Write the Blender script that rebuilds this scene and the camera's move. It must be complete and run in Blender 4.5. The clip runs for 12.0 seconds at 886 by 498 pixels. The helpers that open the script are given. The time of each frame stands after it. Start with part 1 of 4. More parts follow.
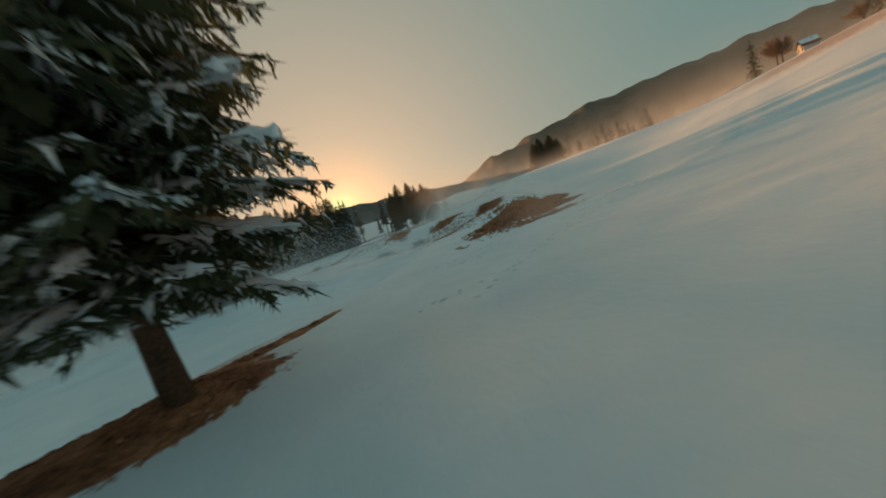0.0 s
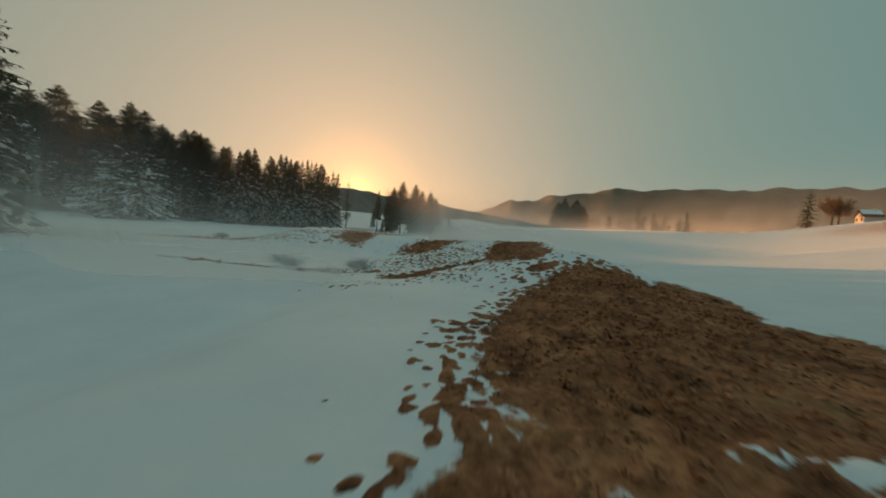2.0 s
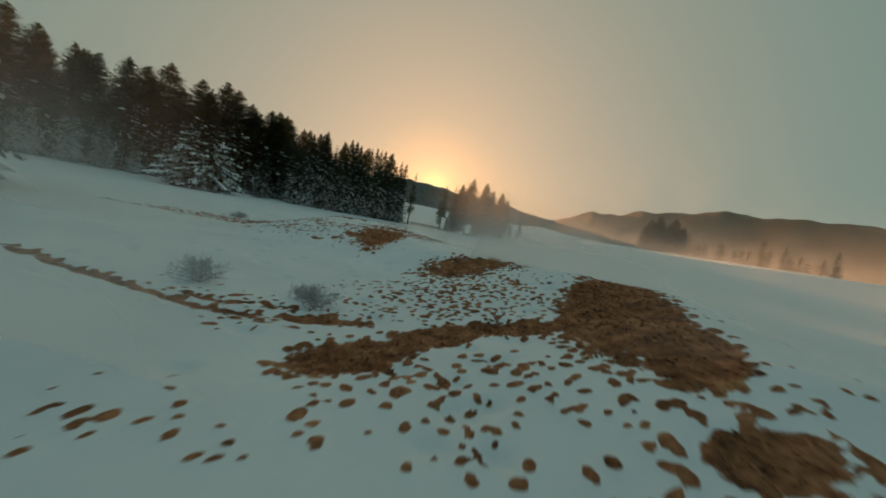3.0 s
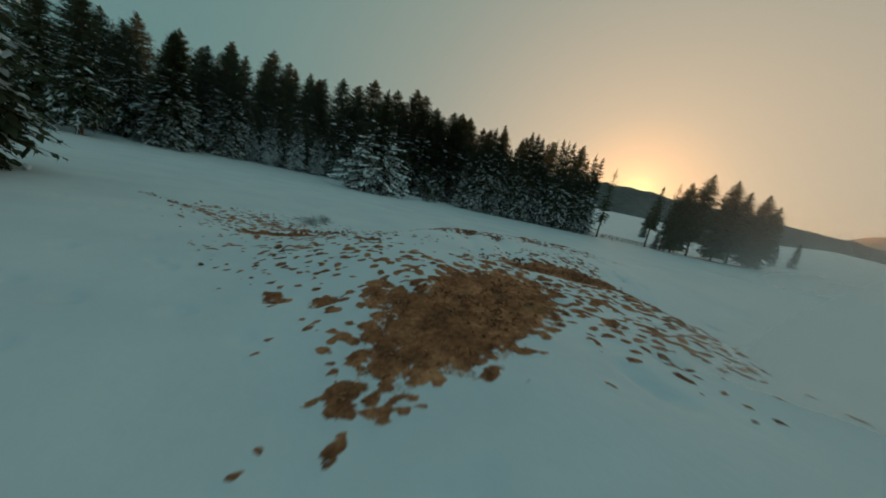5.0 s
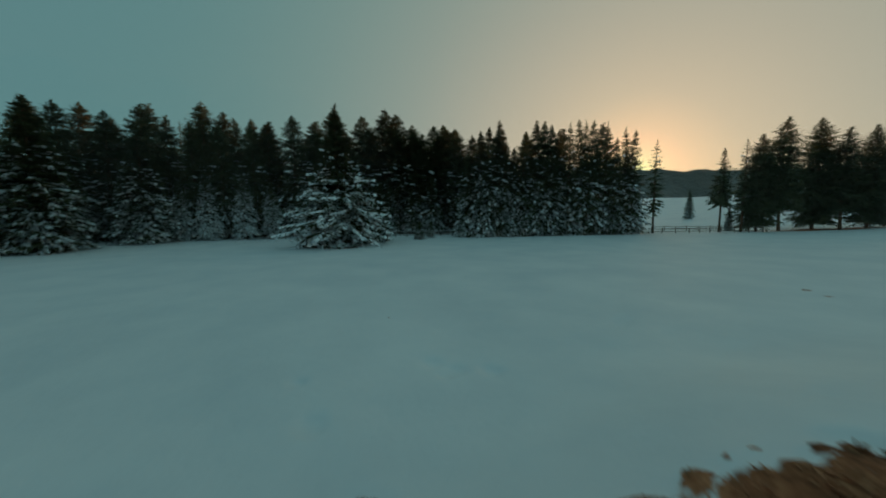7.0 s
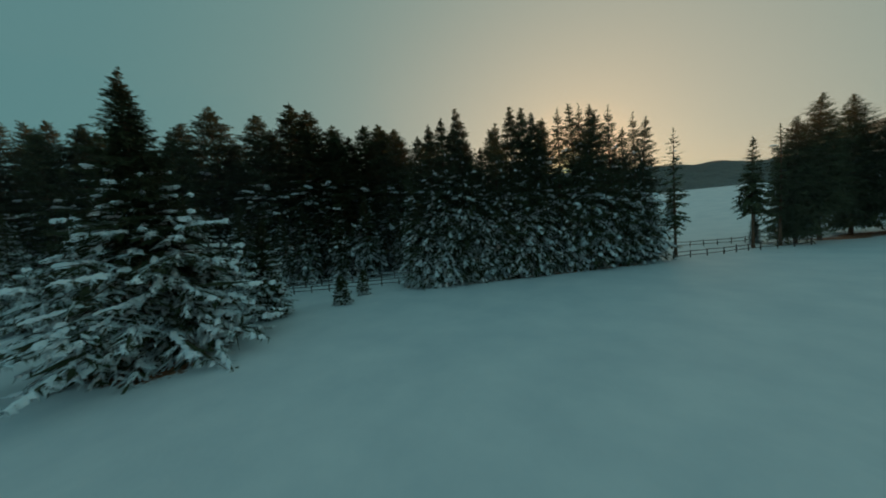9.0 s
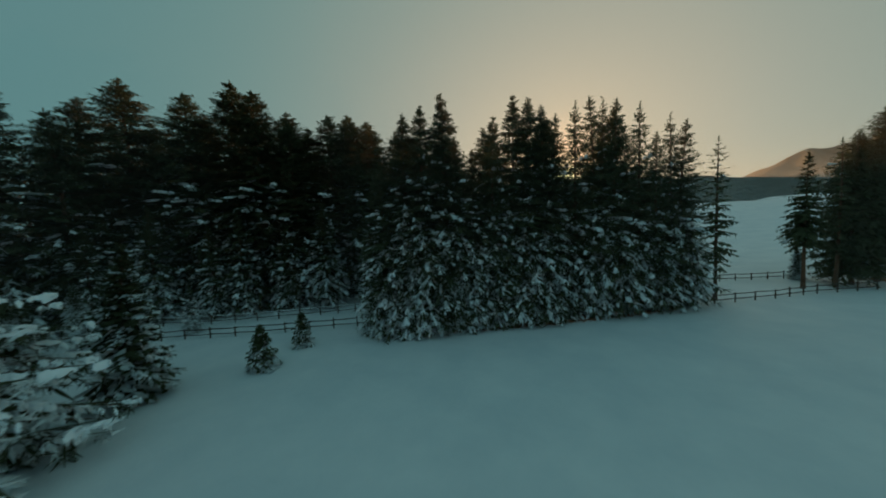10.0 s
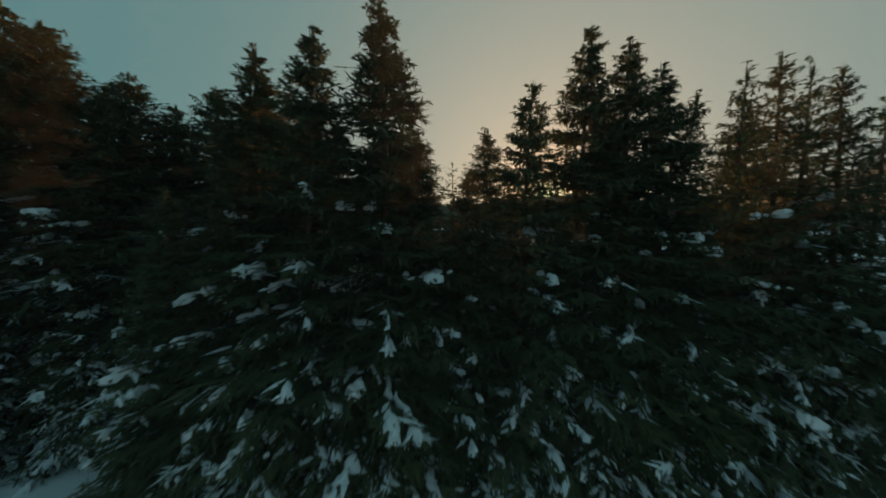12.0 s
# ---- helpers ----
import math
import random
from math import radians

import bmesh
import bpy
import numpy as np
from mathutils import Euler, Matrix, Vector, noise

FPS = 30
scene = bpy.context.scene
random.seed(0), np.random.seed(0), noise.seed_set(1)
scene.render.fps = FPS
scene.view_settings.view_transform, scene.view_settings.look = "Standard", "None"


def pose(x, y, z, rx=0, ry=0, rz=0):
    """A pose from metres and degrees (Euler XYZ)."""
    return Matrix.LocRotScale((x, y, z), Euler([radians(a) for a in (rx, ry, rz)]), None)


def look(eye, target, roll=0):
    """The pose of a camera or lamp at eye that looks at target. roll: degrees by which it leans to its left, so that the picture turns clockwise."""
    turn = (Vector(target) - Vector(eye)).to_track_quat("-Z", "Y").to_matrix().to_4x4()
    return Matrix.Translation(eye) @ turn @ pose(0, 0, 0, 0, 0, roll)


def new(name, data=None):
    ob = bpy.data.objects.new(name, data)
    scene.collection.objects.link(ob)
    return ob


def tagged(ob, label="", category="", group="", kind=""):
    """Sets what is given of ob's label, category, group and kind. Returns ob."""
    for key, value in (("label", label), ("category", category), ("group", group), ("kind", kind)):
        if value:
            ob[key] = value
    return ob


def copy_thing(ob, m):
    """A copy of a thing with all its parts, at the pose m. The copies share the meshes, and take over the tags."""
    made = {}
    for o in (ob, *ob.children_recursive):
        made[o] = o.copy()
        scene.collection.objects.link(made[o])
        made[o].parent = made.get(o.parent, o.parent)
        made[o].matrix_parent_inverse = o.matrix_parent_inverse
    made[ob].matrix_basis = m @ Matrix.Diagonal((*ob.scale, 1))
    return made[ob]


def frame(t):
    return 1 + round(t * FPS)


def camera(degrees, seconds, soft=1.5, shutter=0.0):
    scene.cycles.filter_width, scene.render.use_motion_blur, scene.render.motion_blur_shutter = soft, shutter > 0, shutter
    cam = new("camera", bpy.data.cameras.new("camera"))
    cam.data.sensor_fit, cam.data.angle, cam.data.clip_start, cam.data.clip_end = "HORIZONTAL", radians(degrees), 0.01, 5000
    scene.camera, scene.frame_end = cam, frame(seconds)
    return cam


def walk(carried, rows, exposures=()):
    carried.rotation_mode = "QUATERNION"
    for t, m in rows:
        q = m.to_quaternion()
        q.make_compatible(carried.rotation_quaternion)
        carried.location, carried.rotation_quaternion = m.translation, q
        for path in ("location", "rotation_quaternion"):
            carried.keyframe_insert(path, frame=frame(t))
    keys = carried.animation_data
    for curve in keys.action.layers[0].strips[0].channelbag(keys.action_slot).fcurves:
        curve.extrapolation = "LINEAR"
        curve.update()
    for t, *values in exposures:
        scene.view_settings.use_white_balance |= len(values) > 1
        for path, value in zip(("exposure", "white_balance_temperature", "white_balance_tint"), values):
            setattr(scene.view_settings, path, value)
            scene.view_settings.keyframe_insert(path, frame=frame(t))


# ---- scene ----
cam = camera(108.3, 12.0, soft=1.8, shutter=0.25)
PATH = [
    (0, (0.827, -6.104, 2.971), (0.669, -4.122, 2.756), -17.8),
    (0.5, (-0.606, -0.249, 2.438), (-0.642, 1.744, 2.265), -12.5),
    (1, (-0.049, 5.202, 2.181), (-0.02, 7.197, 2.048), -6.4),
    (1.5, (0.567, 9.558, 2.432), (0.57, 11.556, 2.326), -0.1),
    (2, (1.133, 12.842, 2.725), (1.032, 14.836, 2.624), 4.8),
    (2.5, (1.587, 17.81, 3.003), (1.294, 19.785, 2.885), 8.5),
    (3, (1.617, 22.586, 3.574), (1.104, 24.512, 3.415), 11.7),
    (3.5, (0.914, 27.215, 3.84), (0.161, 29.056, 3.627), 13.3),
    (5.5, (-7.637, 42.389, 4.189), (-9.173, 43.617, 3.824), 10.5),
    (6, (-11.159, 45.707, 4.209), (-12.731, 46.901, 3.885), 7.4),
    (6.5, (-14.846, 48.857, 4.181), (-16.401, 50.085, 3.908), 3.1),
    (7, (-18.622, 52.454, 4.438), (-20.129, 53.753, 4.233), -0.6),
    (9, (-33.302, 68.467, 8.256), (-34.627, 69.956, 8.086), -4.8),
    (9.5, (-36.333, 72.925, 9.582), (-37.627, 74.439, 9.392), -3.5),
    (10, (-39.659, 77.358, 10.312), (-40.913, 78.907, 10.15), -2.6),
    (10.5, (-42.853, 82.051, 11.359), (-44.076, 83.629, 11.238), -1.1),
    (11, (-45.454, 86.009, 12.416), (-46.663, 87.599, 12.319), 0.3),
    (11.5, (-48.307, 90.152, 13.771), (-49.503, 91.753, 13.675), 0.7),
    (12, (-50.868, 94.154, 15.195), (-52.053, 95.761, 15.071), 0.8),
]
walk(cam, [(t, look(eye, target, roll)) for t, eye, target, roll in PATH],
     exposures=[(0, 0.05, 6450, 9), (1.0, 0.2, 6800, 10), (2.0, 0.2, 7000, 12), (3.5, 0.05, 6900, 11), (5.5, 0.08, 6130, 5), (7.0, -0.03, 5900, -1), (9.0, 0.0, 5750, -4), (12.0, -0.05, 5800, 0)])

# ---- light: low winter sun on the ridge, clear sky ----
SUN_WAY = Vector((-0.318, 0.942, 0.1060)).normalized()
world = bpy.data.worlds.new("winter_sky")
scene.world = world
world.use_nodes = True
wn, wl = world.node_tree.nodes, world.node_tree.links
wn.clear()
sky = wn.new("ShaderNodeTexSky")
sky.sky_type, sky.sun_disc = "NISHITA", False
sky.sun_elevation, sky.sun_rotation = math.asin(SUN_WAY.z), math.atan2(SUN_WAY.x, SUN_WAY.y)
sky.altitude, sky.air_density, sky.dust_density, sky.ozone_density = 900, 1.0, 2.0, 1.0
# the clear evening sky, tinted by how far from the sun it is
way = wn.new("ShaderNodeTexCoord")
dot = wn.new("ShaderNodeVectorMath")
dot.operation = "DOT_PRODUCT"
dot.inputs[1].default_value = SUN_WAY
angle = wn.new("ShaderNodeMath")
angle.operation = "ARCCOSINE"
share = wn.new("ShaderNodeMath")
share.operation = "DIVIDE"
share.inputs[1].default_value = math.pi
tone = wn.new("ShaderNodeValToRGB")
tone.color_ramp.interpolation = "B_SPLINE"
SKY_TONES = [(0.0, (5.2, 1.55, 0.5)), (0.008, (2.7, 0.98, 0.4)), (0.02, (1.36, 0.65, 0.34)), (0.04, (0.86, 0.53, 0.3)), (0.075, (0.62, 0.465, 0.312)), (0.15, (0.44, 0.38, 0.285)), (0.22, (0.30, 0.315, 0.255)), (0.30, (0.195, 0.268, 0.234)), (0.39, (0.13, 0.23, 0.219)), (0.5, (0.122, 0.226, 0.224)), (0.7, (0.13, 0.22, 0.23)), (1.0, (0.16, 0.24, 0.25))]
while len(tone.color_ramp.elements) < len(SKY_TONES):
    tone.color_ramp.elements.new(0.5)
for one, (at, colour) in zip(tone.color_ramp.elements, SKY_TONES):
    one.position, one.color = at, (*colour, 1)
both = wn.new("ShaderNodeMix")
both.data_type = "RGBA"
both.inputs[0].default_value = 0.92
dim = wn.new("ShaderNodeMix")
dim.data_type, dim.blend_type = "RGBA", "MULTIPLY"
dim.inputs[0].default_value = 1.0
dim.inputs[7].default_value = (0.09, 0.09, 0.09, 1)
wbg = wn.new("ShaderNodeBackground")
wbg.inputs["Strength"].default_value = 1.0
wout = wn.new("ShaderNodeOutputWorld")
wl.new(way.outputs["Generated"], dot.inputs[0])
wl.new(dot.outputs["Value"], angle.inputs[0])
wl.new(angle.outputs[0], share.inputs[0])
split, lift = wn.new("ShaderNodeSeparateXYZ"), wn.new("ShaderNodeMath")
lift.operation = "MULTIPLY_ADD"
lift.inputs[1].default_value = 0.04
wl.new(way.outputs["Generated"], split.inputs[0])
wl.new(split.outputs["Z"], lift.inputs[0])
wl.new(share.outputs[0], lift.inputs[2])
wl.new(lift.outputs[0], tone.inputs[0])
wl.new(sky.outputs[0], dim.inputs[6])
wl.new(dim.outputs[2], both.inputs[6])
wl.new(tone.outputs[0], both.inputs[7])
wl.new(both.outputs[2], wbg.inputs["Color"])
wl.new(wbg.outputs[0], wout.inputs[0])
sun_data = bpy.data.lights.new("sun", "SUN")
sun_data.energy, sun_data.angle, sun_data.color = 5.0, radians(0.5), (1.0, 0.44, 0.15)
sun = new("sun", sun_data)
sun.rotation_euler = (-SUN_WAY).to_track_quat("-Z", "Y").to_euler()


# ---- materials ----
def material(name, rough=0.8, metal=0.0):
    m = bpy.data.materials.new(name)
    m.use_nodes = True
    n, l = m.node_tree.nodes, m.node_tree.links
    b = n["Principled BSDF"]
    b.inputs["Roughness"].default_value, b.inputs["Metallic"].default_value = rough, metal
    b.inputs["Specular IOR Level"].default_value = 0.25
    return m, n, l, b


def noise_node(n, l, scale, detail=4.0, rough=0.6, coords="Object"):
    c = n.new("ShaderNodeTexCoord")
    t = n.new("ShaderNodeTexNoise")
    t.inputs["Scale"].default_value, t.inputs["Detail"].default_value, t.inputs["Roughness"].default_value = scale, detail, rough
    l.new(c.outputs[coords], t.inputs["Vector"])
    return t


def ramp(n, l, source, *stops):
    r = n.new("ShaderNodeValToRGB")
    e = r.color_ramp.elements
    while len(e) < len(stops):
        e.new(0.5)
    for one, (at, colour) in zip(e, stops):
        one.position, one.color = at, (*colour, 1)
    l.new(source, r.inputs[0])
    return r


def blend(n, l, a, b, factor=0.5, kind="MIX"):
    m = n.new("ShaderNodeMix")
    m.data_type, m.blend_type = "RGBA", kind
    if isinstance(factor, float):
        m.inputs[0].default_value = factor
    else:
        l.new(factor, m.inputs[0])
    for value, slot in ((a, 6), (b, 7)):
        if isinstance(value, tuple):
            m.inputs[slot].default_value = (*value, 1)
        else:
            l.new(value, m.inputs[slot])
    return m.outputs[2]


def bump(n, l, b, height, strength=0.4, distance=0.02):
    u = n.new("ShaderNodeBump")
    u.inputs["Strength"].default_value, u.inputs["Distance"].default_value = strength, distance
    l.new(height, u.inputs["Height"])
    l.new(u.outputs[0], b.inputs["Normal"])


def two_scale(name, dark, light, fine, coarse, rough=0.85, relief=0.4, depth=0.02, spread=0.35, glow=0.0):
    """A surface whose colour wanders between two tones at two scales, with fine relief."""
    m, n, l, b = material(name, rough)
    small, large = noise_node(n, l, fine, 5), noise_node(n, l, coarse, 3)
    info = n.new("ShaderNodeObjectInfo")
    both = n.new("ShaderNodeMath")
    both.operation = "MULTIPLY_ADD"
    both.inputs[1].default_value = 0.55
    l.new(small.outputs[0], both.inputs[0])
    half = n.new("ShaderNodeMath")
    half.operation = "MULTIPLY"
    half.inputs[1].default_value = 0.45
    l.new(large.outputs[0], half.inputs[0])
    l.new(half.outputs[0], both.inputs[2])
    r = ramp(n, l, both.outputs[0], (0.5 - spread / 2, dark), (0.5 + spread / 2, light))
    vary = n.new("ShaderNodeMapRange")
    vary.inputs[3].default_value, vary.inputs[4].default_value = 0.8, 1.2
    l.new(info.outputs["Random"], vary.inputs[0])
    hsv = n.new("ShaderNodeHueSaturation")
    l.new(vary.outputs[0], hsv.inputs["Value"])
    l.new(r.outputs[0], hsv.inputs["Color"])
    l.new(hsv.outputs[0], b.inputs["Base Color"])
    bump(n, l, b, small.outputs[0], relief, depth)
    if glow:
        # light that comes through the needles
        leaf, mixed = n.new("ShaderNodeBsdfTranslucent"), n.new("ShaderNodeMixShader")
        mixed.inputs[0].default_value = glow
        l.new(hsv.outputs[0], leaf.inputs["Color"])
        l.new(b.outputs[0], mixed.inputs[1])
        l.new(leaf.outputs[0], mixed.inputs[2])
        l.new(mixed.outputs[0], n["Material Output"].inputs["Surface"])
    return m


def ground_material():
    """Thin snow with brown winter grass where the snow has gone, by the 'bare' value of the ground, which also paints
    shade in prints and the far slope's sun tint.
    """
    m, n, l, b = material("snowy_meadow", 0.75)
    at = n.new("ShaderNodeAttribute")
    at.attribute_name = "bare"
    edge = noise_node(n, l, 2.6, 6, 0.65)
    clump = noise_node(n, l, 0.9, 3, 0.5)
    s1 = n.new("ShaderNodeMath")
    s1.operation = "MULTIPLY_ADD"
    s1.inputs[1].default_value = 0.75
    l.new(edge.outputs[0], s1.inputs[0])
    l.new(at.outputs["Fac"], s1.inputs[2])
    cut = ramp(n, l, s1.outputs[0], (0.80, (0, 0, 0)), (0.88, (1, 1, 1)))
    drift = noise_node(n, l, 0.25, 4)
    snow = ramp(n, l, drift.outputs[0], (0.3, (0.74, 0.78, 0.82)), (0.7, (0.86, 0.88, 0.90)))
    blades = noise_node(n, l, 9.0, 6, 0.7)
    tussock = noise_node(n, l, 1.7, 4, 0.6)
    mottle = blend(n, l, blades.outputs[0], tussock.outputs[0], 0.55)
    straw = ramp(n, l, mottle, (0.36, (0.11, 0.047, 0.024)), (0.5, (0.4, 0.16, 0.078)), (0.64, (0.71, 0.325, 0.162)))
    moss = ramp(n, l, clump.outputs[0], (0.6, (0, 0, 0)), (0.95, (1, 1, 1)))
    grass = blend(n, l, straw.outputs[0], (0.24, 0.165, 0.06), moss.outputs[0])
    sweep = noise_node(n, l, 0.45, 4, 0.6)
    wet = ramp(n, l, sweep.outputs[0], (0.35, (0.66, 0.62, 0.58)), (0.65, (1, 1, 1)))
    grass = blend(n, l, grass, wet.outputs[0], 1.0, "MULTIPLY")
    # grass brightened about 1.2 times in the paler places
    paleness = n.new("ShaderNodeAttribute")
    paleness.attribute_name = "paleness"
    grass = blend(n, l, grass, blend(n, l, grass, (1.2, 1.18, 1.14), 1.0, "MULTIPLY"), paleness.outputs["Fac"])
    l.new(blend(n, l, snow.outputs[0], grass, cut.outputs[0]), b.inputs["Base Color"])
    grain = noise_node(n, l, 5.0, 8, 0.6)
    swell = noise_node(n, l, 0.7, 3, 0.5)
    lumps = blend(n, l, grain.outputs[0], swell.outputs[0], 0.75)
    high = blend(n, l, lumps, blades.outputs[0], cut.outputs[0])
    bump(n, l, b, high, 0.55, 0.12)
    rr = ramp(n, l, cut.outputs[0], (0, (0.6, 0.6, 0.6)), (1, (0.95, 0.95, 0.95)))
    l.new(rr.outputs[0], b.inputs["Roughness"])
    return m


GROUND = ground_material()
BARK = two_scale("spruce_bark", (0.06, 0.036, 0.023), (0.23, 0.13, 0.08), 14, 1.5, 0.95, 0.9, 0.03)
NEEDLES = two_scale("spruce_needles", (0.046, 0.058, 0.031), (0.125, 0.138, 0.068), 3.0, 0.35, 0.8, 0.3, glow=0.3)
DRY_TWIGS = two_scale("bare_twigs", (0.17, 0.12, 0.085), (0.38, 0.27, 0.19), 4.0, 0.5, 0.9, 0.3, glow=0.3)
SNOW = two_scale("settled_snow", (0.76, 0.80, 0.84), (0.88, 0.90, 0.92), 6.0, 0.8, 0.6, 0.35, 0.03)
STRAW = two_scale("winter_grass", (0.16, 0.068, 0.036), (0.61, 0.278, 0.143), 4.0, 0.9, 0.95, 0.3, spread=0.22)
PALE_STRAW = two_scale("dry_grass", (0.2, 0.086, 0.043), (0.6, 0.275, 0.135), 4.0, 0.9, 0.95, 0.3, spread=0.24)
TUSSOCK = two_scale("tussock_grass", (0.075, 0.04, 0.023), (0.34, 0.17, 0.085), 5.0, 1.1, 0.95, 0.3, spread=0.3)
FROSTED = two_scale("frosted_needles", (0.42, 0.45, 0.46), (0.86, 0.89, 0.9), 7.0, 1.2, 0.8, 0.3, 0.02, 0.5)
FROST = two_scale("frosted_twigs", (0.34, 0.34, 0.35), (0.72, 0.73, 0.75), 9.0, 2.0, 0.8, 0.3)
WOOD = two_scale("weathered_fence_wood", (0.05, 0.04, 0.032), (0.15, 0.12, 0.095), 18, 2, 0.9, 0.6)
# mountain's pale warm tone and hill's bluish one hold haze in the colour
FAR_FOREST = two_scale("far_hazy_forest", (0.08, 0.072, 0.055), (0.24, 0.2, 0.155), 0.05, 0.006, 0.95, 0.4, 3.0)
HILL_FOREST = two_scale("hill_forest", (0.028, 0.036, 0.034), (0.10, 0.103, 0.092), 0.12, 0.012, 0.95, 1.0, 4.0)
PLASTER = two_scale("white_plaster", (0.66, 0.64, 0.6), (0.82, 0.8, 0.76), 3, 0.4, 0.85, 0.2)
TILES = two_scale("roof_tiles", (0.12, 0.05, 0.035), (0.25, 0.11, 0.07), 6, 0.8, 0.85, 0.4)


def glass_material():
    m, n, l, b = material("window_glass", 0.1)
    b.inputs["Base Color"].default_value = (0.03, 0.035, 0.04, 1)
    b.inputs["Specular IOR Level"].default_value = 0.5
    return m


GLASS = glass_material()


# ---- building helpers ----
def mesh_of(name, verts, faces, mat, smooth=False):
    me = bpy.data.meshes.new(name)
    me.from_pydata([tuple(v) for v in verts] if not isinstance(verts, np.ndarray) else verts.tolist(), [], faces if isinstance(faces, list) else faces.tolist())
    me.materials.append(mat)
    if smooth:
        me.polygons.foreach_set("use_smooth", [True] * len(me.polygons))
    me.update()
    return me


def part(name, me, parent, label=""):
    ob = new(name, me)
    ob.parent = parent
    return tagged(ob, label)


class Build:
    """Gathers points and faces of one mesh."""

    def __init__(self):
        self.v, self.f, self.n = [], [], 0

    def add(self, verts, faces):
        verts = np.asarray(verts, float).reshape(-1, 3)
        self.v.append(verts)
        self.f += [tuple(int(i) + self.n for i in face) for face in faces]
        self.n += len(verts)

    def tube(self, pts, radii, sides=6):
        pts = np.asarray(pts, float)
        ring = np.linspace(0, 2 * math.pi, sides, endpoint=False)
        way = np.gradient(pts, axis=0)
        verts = []
        for p, d, r in zip(pts, way, radii):
            d = d / (np.linalg.norm(d) + 1e-9)
            a = np.cross(d, (0.31, 0.95, 0.05) if abs(d[2]) > 0.7 else (0, 0, 1))
            a /= np.linalg.norm(a) + 1e-9
            c = np.cross(d, a)
            verts += [p + r * (math.cos(t) * a + math.sin(t) * c) for t in ring]
        k = len(pts)
        faces = [(i * sides + j, i * sides + (j + 1) % sides, (i + 1) * sides + (j + 1) % sides, (i + 1) * sides + j) for i in range(k - 1) for j in range(sides)]
        faces += [tuple(range(sides))[::-1], tuple((k - 1) * sides + j for j in range(sides))]
        self.add(verts, faces)

    def box(self, centre, size, turn=0.0):
        x, y, z = np.array(size) / 2
        c, s = math.cos(turn), math.sin(turn)
        p = np.array([(i * x, j * y, k * z) for i in (-1, 1) for j in (-1, 1) for k in (-1, 1)])
        p = np.stack([c * p[:, 0] - s * p[:, 1], s * p[:, 0] + c * p[:, 1], p[:, 2]], 1) + centre
        self.add(p, [(0, 1, 3, 2), (4, 6, 7, 5), (0, 4, 5, 1), (2, 3, 7, 6), (0, 2, 6, 4), (1, 5, 7, 3)])

    def mesh(self, name, mat, smooth=False):
        return mesh_of(name, np.concatenate(self.v) if self.v else np.zeros((0, 3)), self.f, mat, smooth)


# ---- the meadow ----
def ease(v):
    v = np.clip(v, 0, 1)
    return v * v * (3 - 2 * v)


# crest of the grassy bank that crosses the meadow: x, y, rise, half width
BANK = [(1, 13, 0.1, 2.6), (4.4, 20, 0.35, 2.6), (6.6, 25, 0.8, 3.0), (6.6, 30, 1.7, 4.4), (6.8, 37, 2.0, 4.6), (2, 42, 1.55, 5.0)]
# the flat-topped rise that it ends in, with the worn lip on its far side
LEDGE = [(2, 42, 1.5, 4.6), (-6, 46.5, 1.4, 5.8), (-12.4, 49.0, 1.55, 7.5), (-15.1, 52.5, 1.65, 5.6), (-14.4, 58, 1.5, 5.9), (-12, 65, 0.85, 5.0), (-8, 77, 0.1, 4.5)]
# the lip at the start
LIP = [(-3.8, 8.0, 0.05, 2), (-4.4, 5.0, 0.35, 2), (-4.9, 2.2, 0.6, 2), (-5.2, -0.5, 0.9, 2), (-6.6, -3.2, 0.95, 2)]


def crest(x, y, line, power=2):
    """Height of a bank along a line of x, y, rise, half width; a higher power gives a flatter top."""
    best = np.zeros_like(x)
    for (x0, y0, a, v), (x1, y1, b, w) in zip(line, line[1:]):
        u = np.clip(((x - x0) * (x1 - x0) + (y - y0) * (y1 - y0)) / ((x1 - x0) ** 2 + (y1 - y0) ** 2), 0, 1)
        d = np.hypot(x - x0 - u * (x1 - x0), y - y0 - u * (y1 - y0))
        best = np.maximum(best, (a + (b - a) * u) * np.exp(-((d / (v + (w - v) * u)) ** power)))
    return best


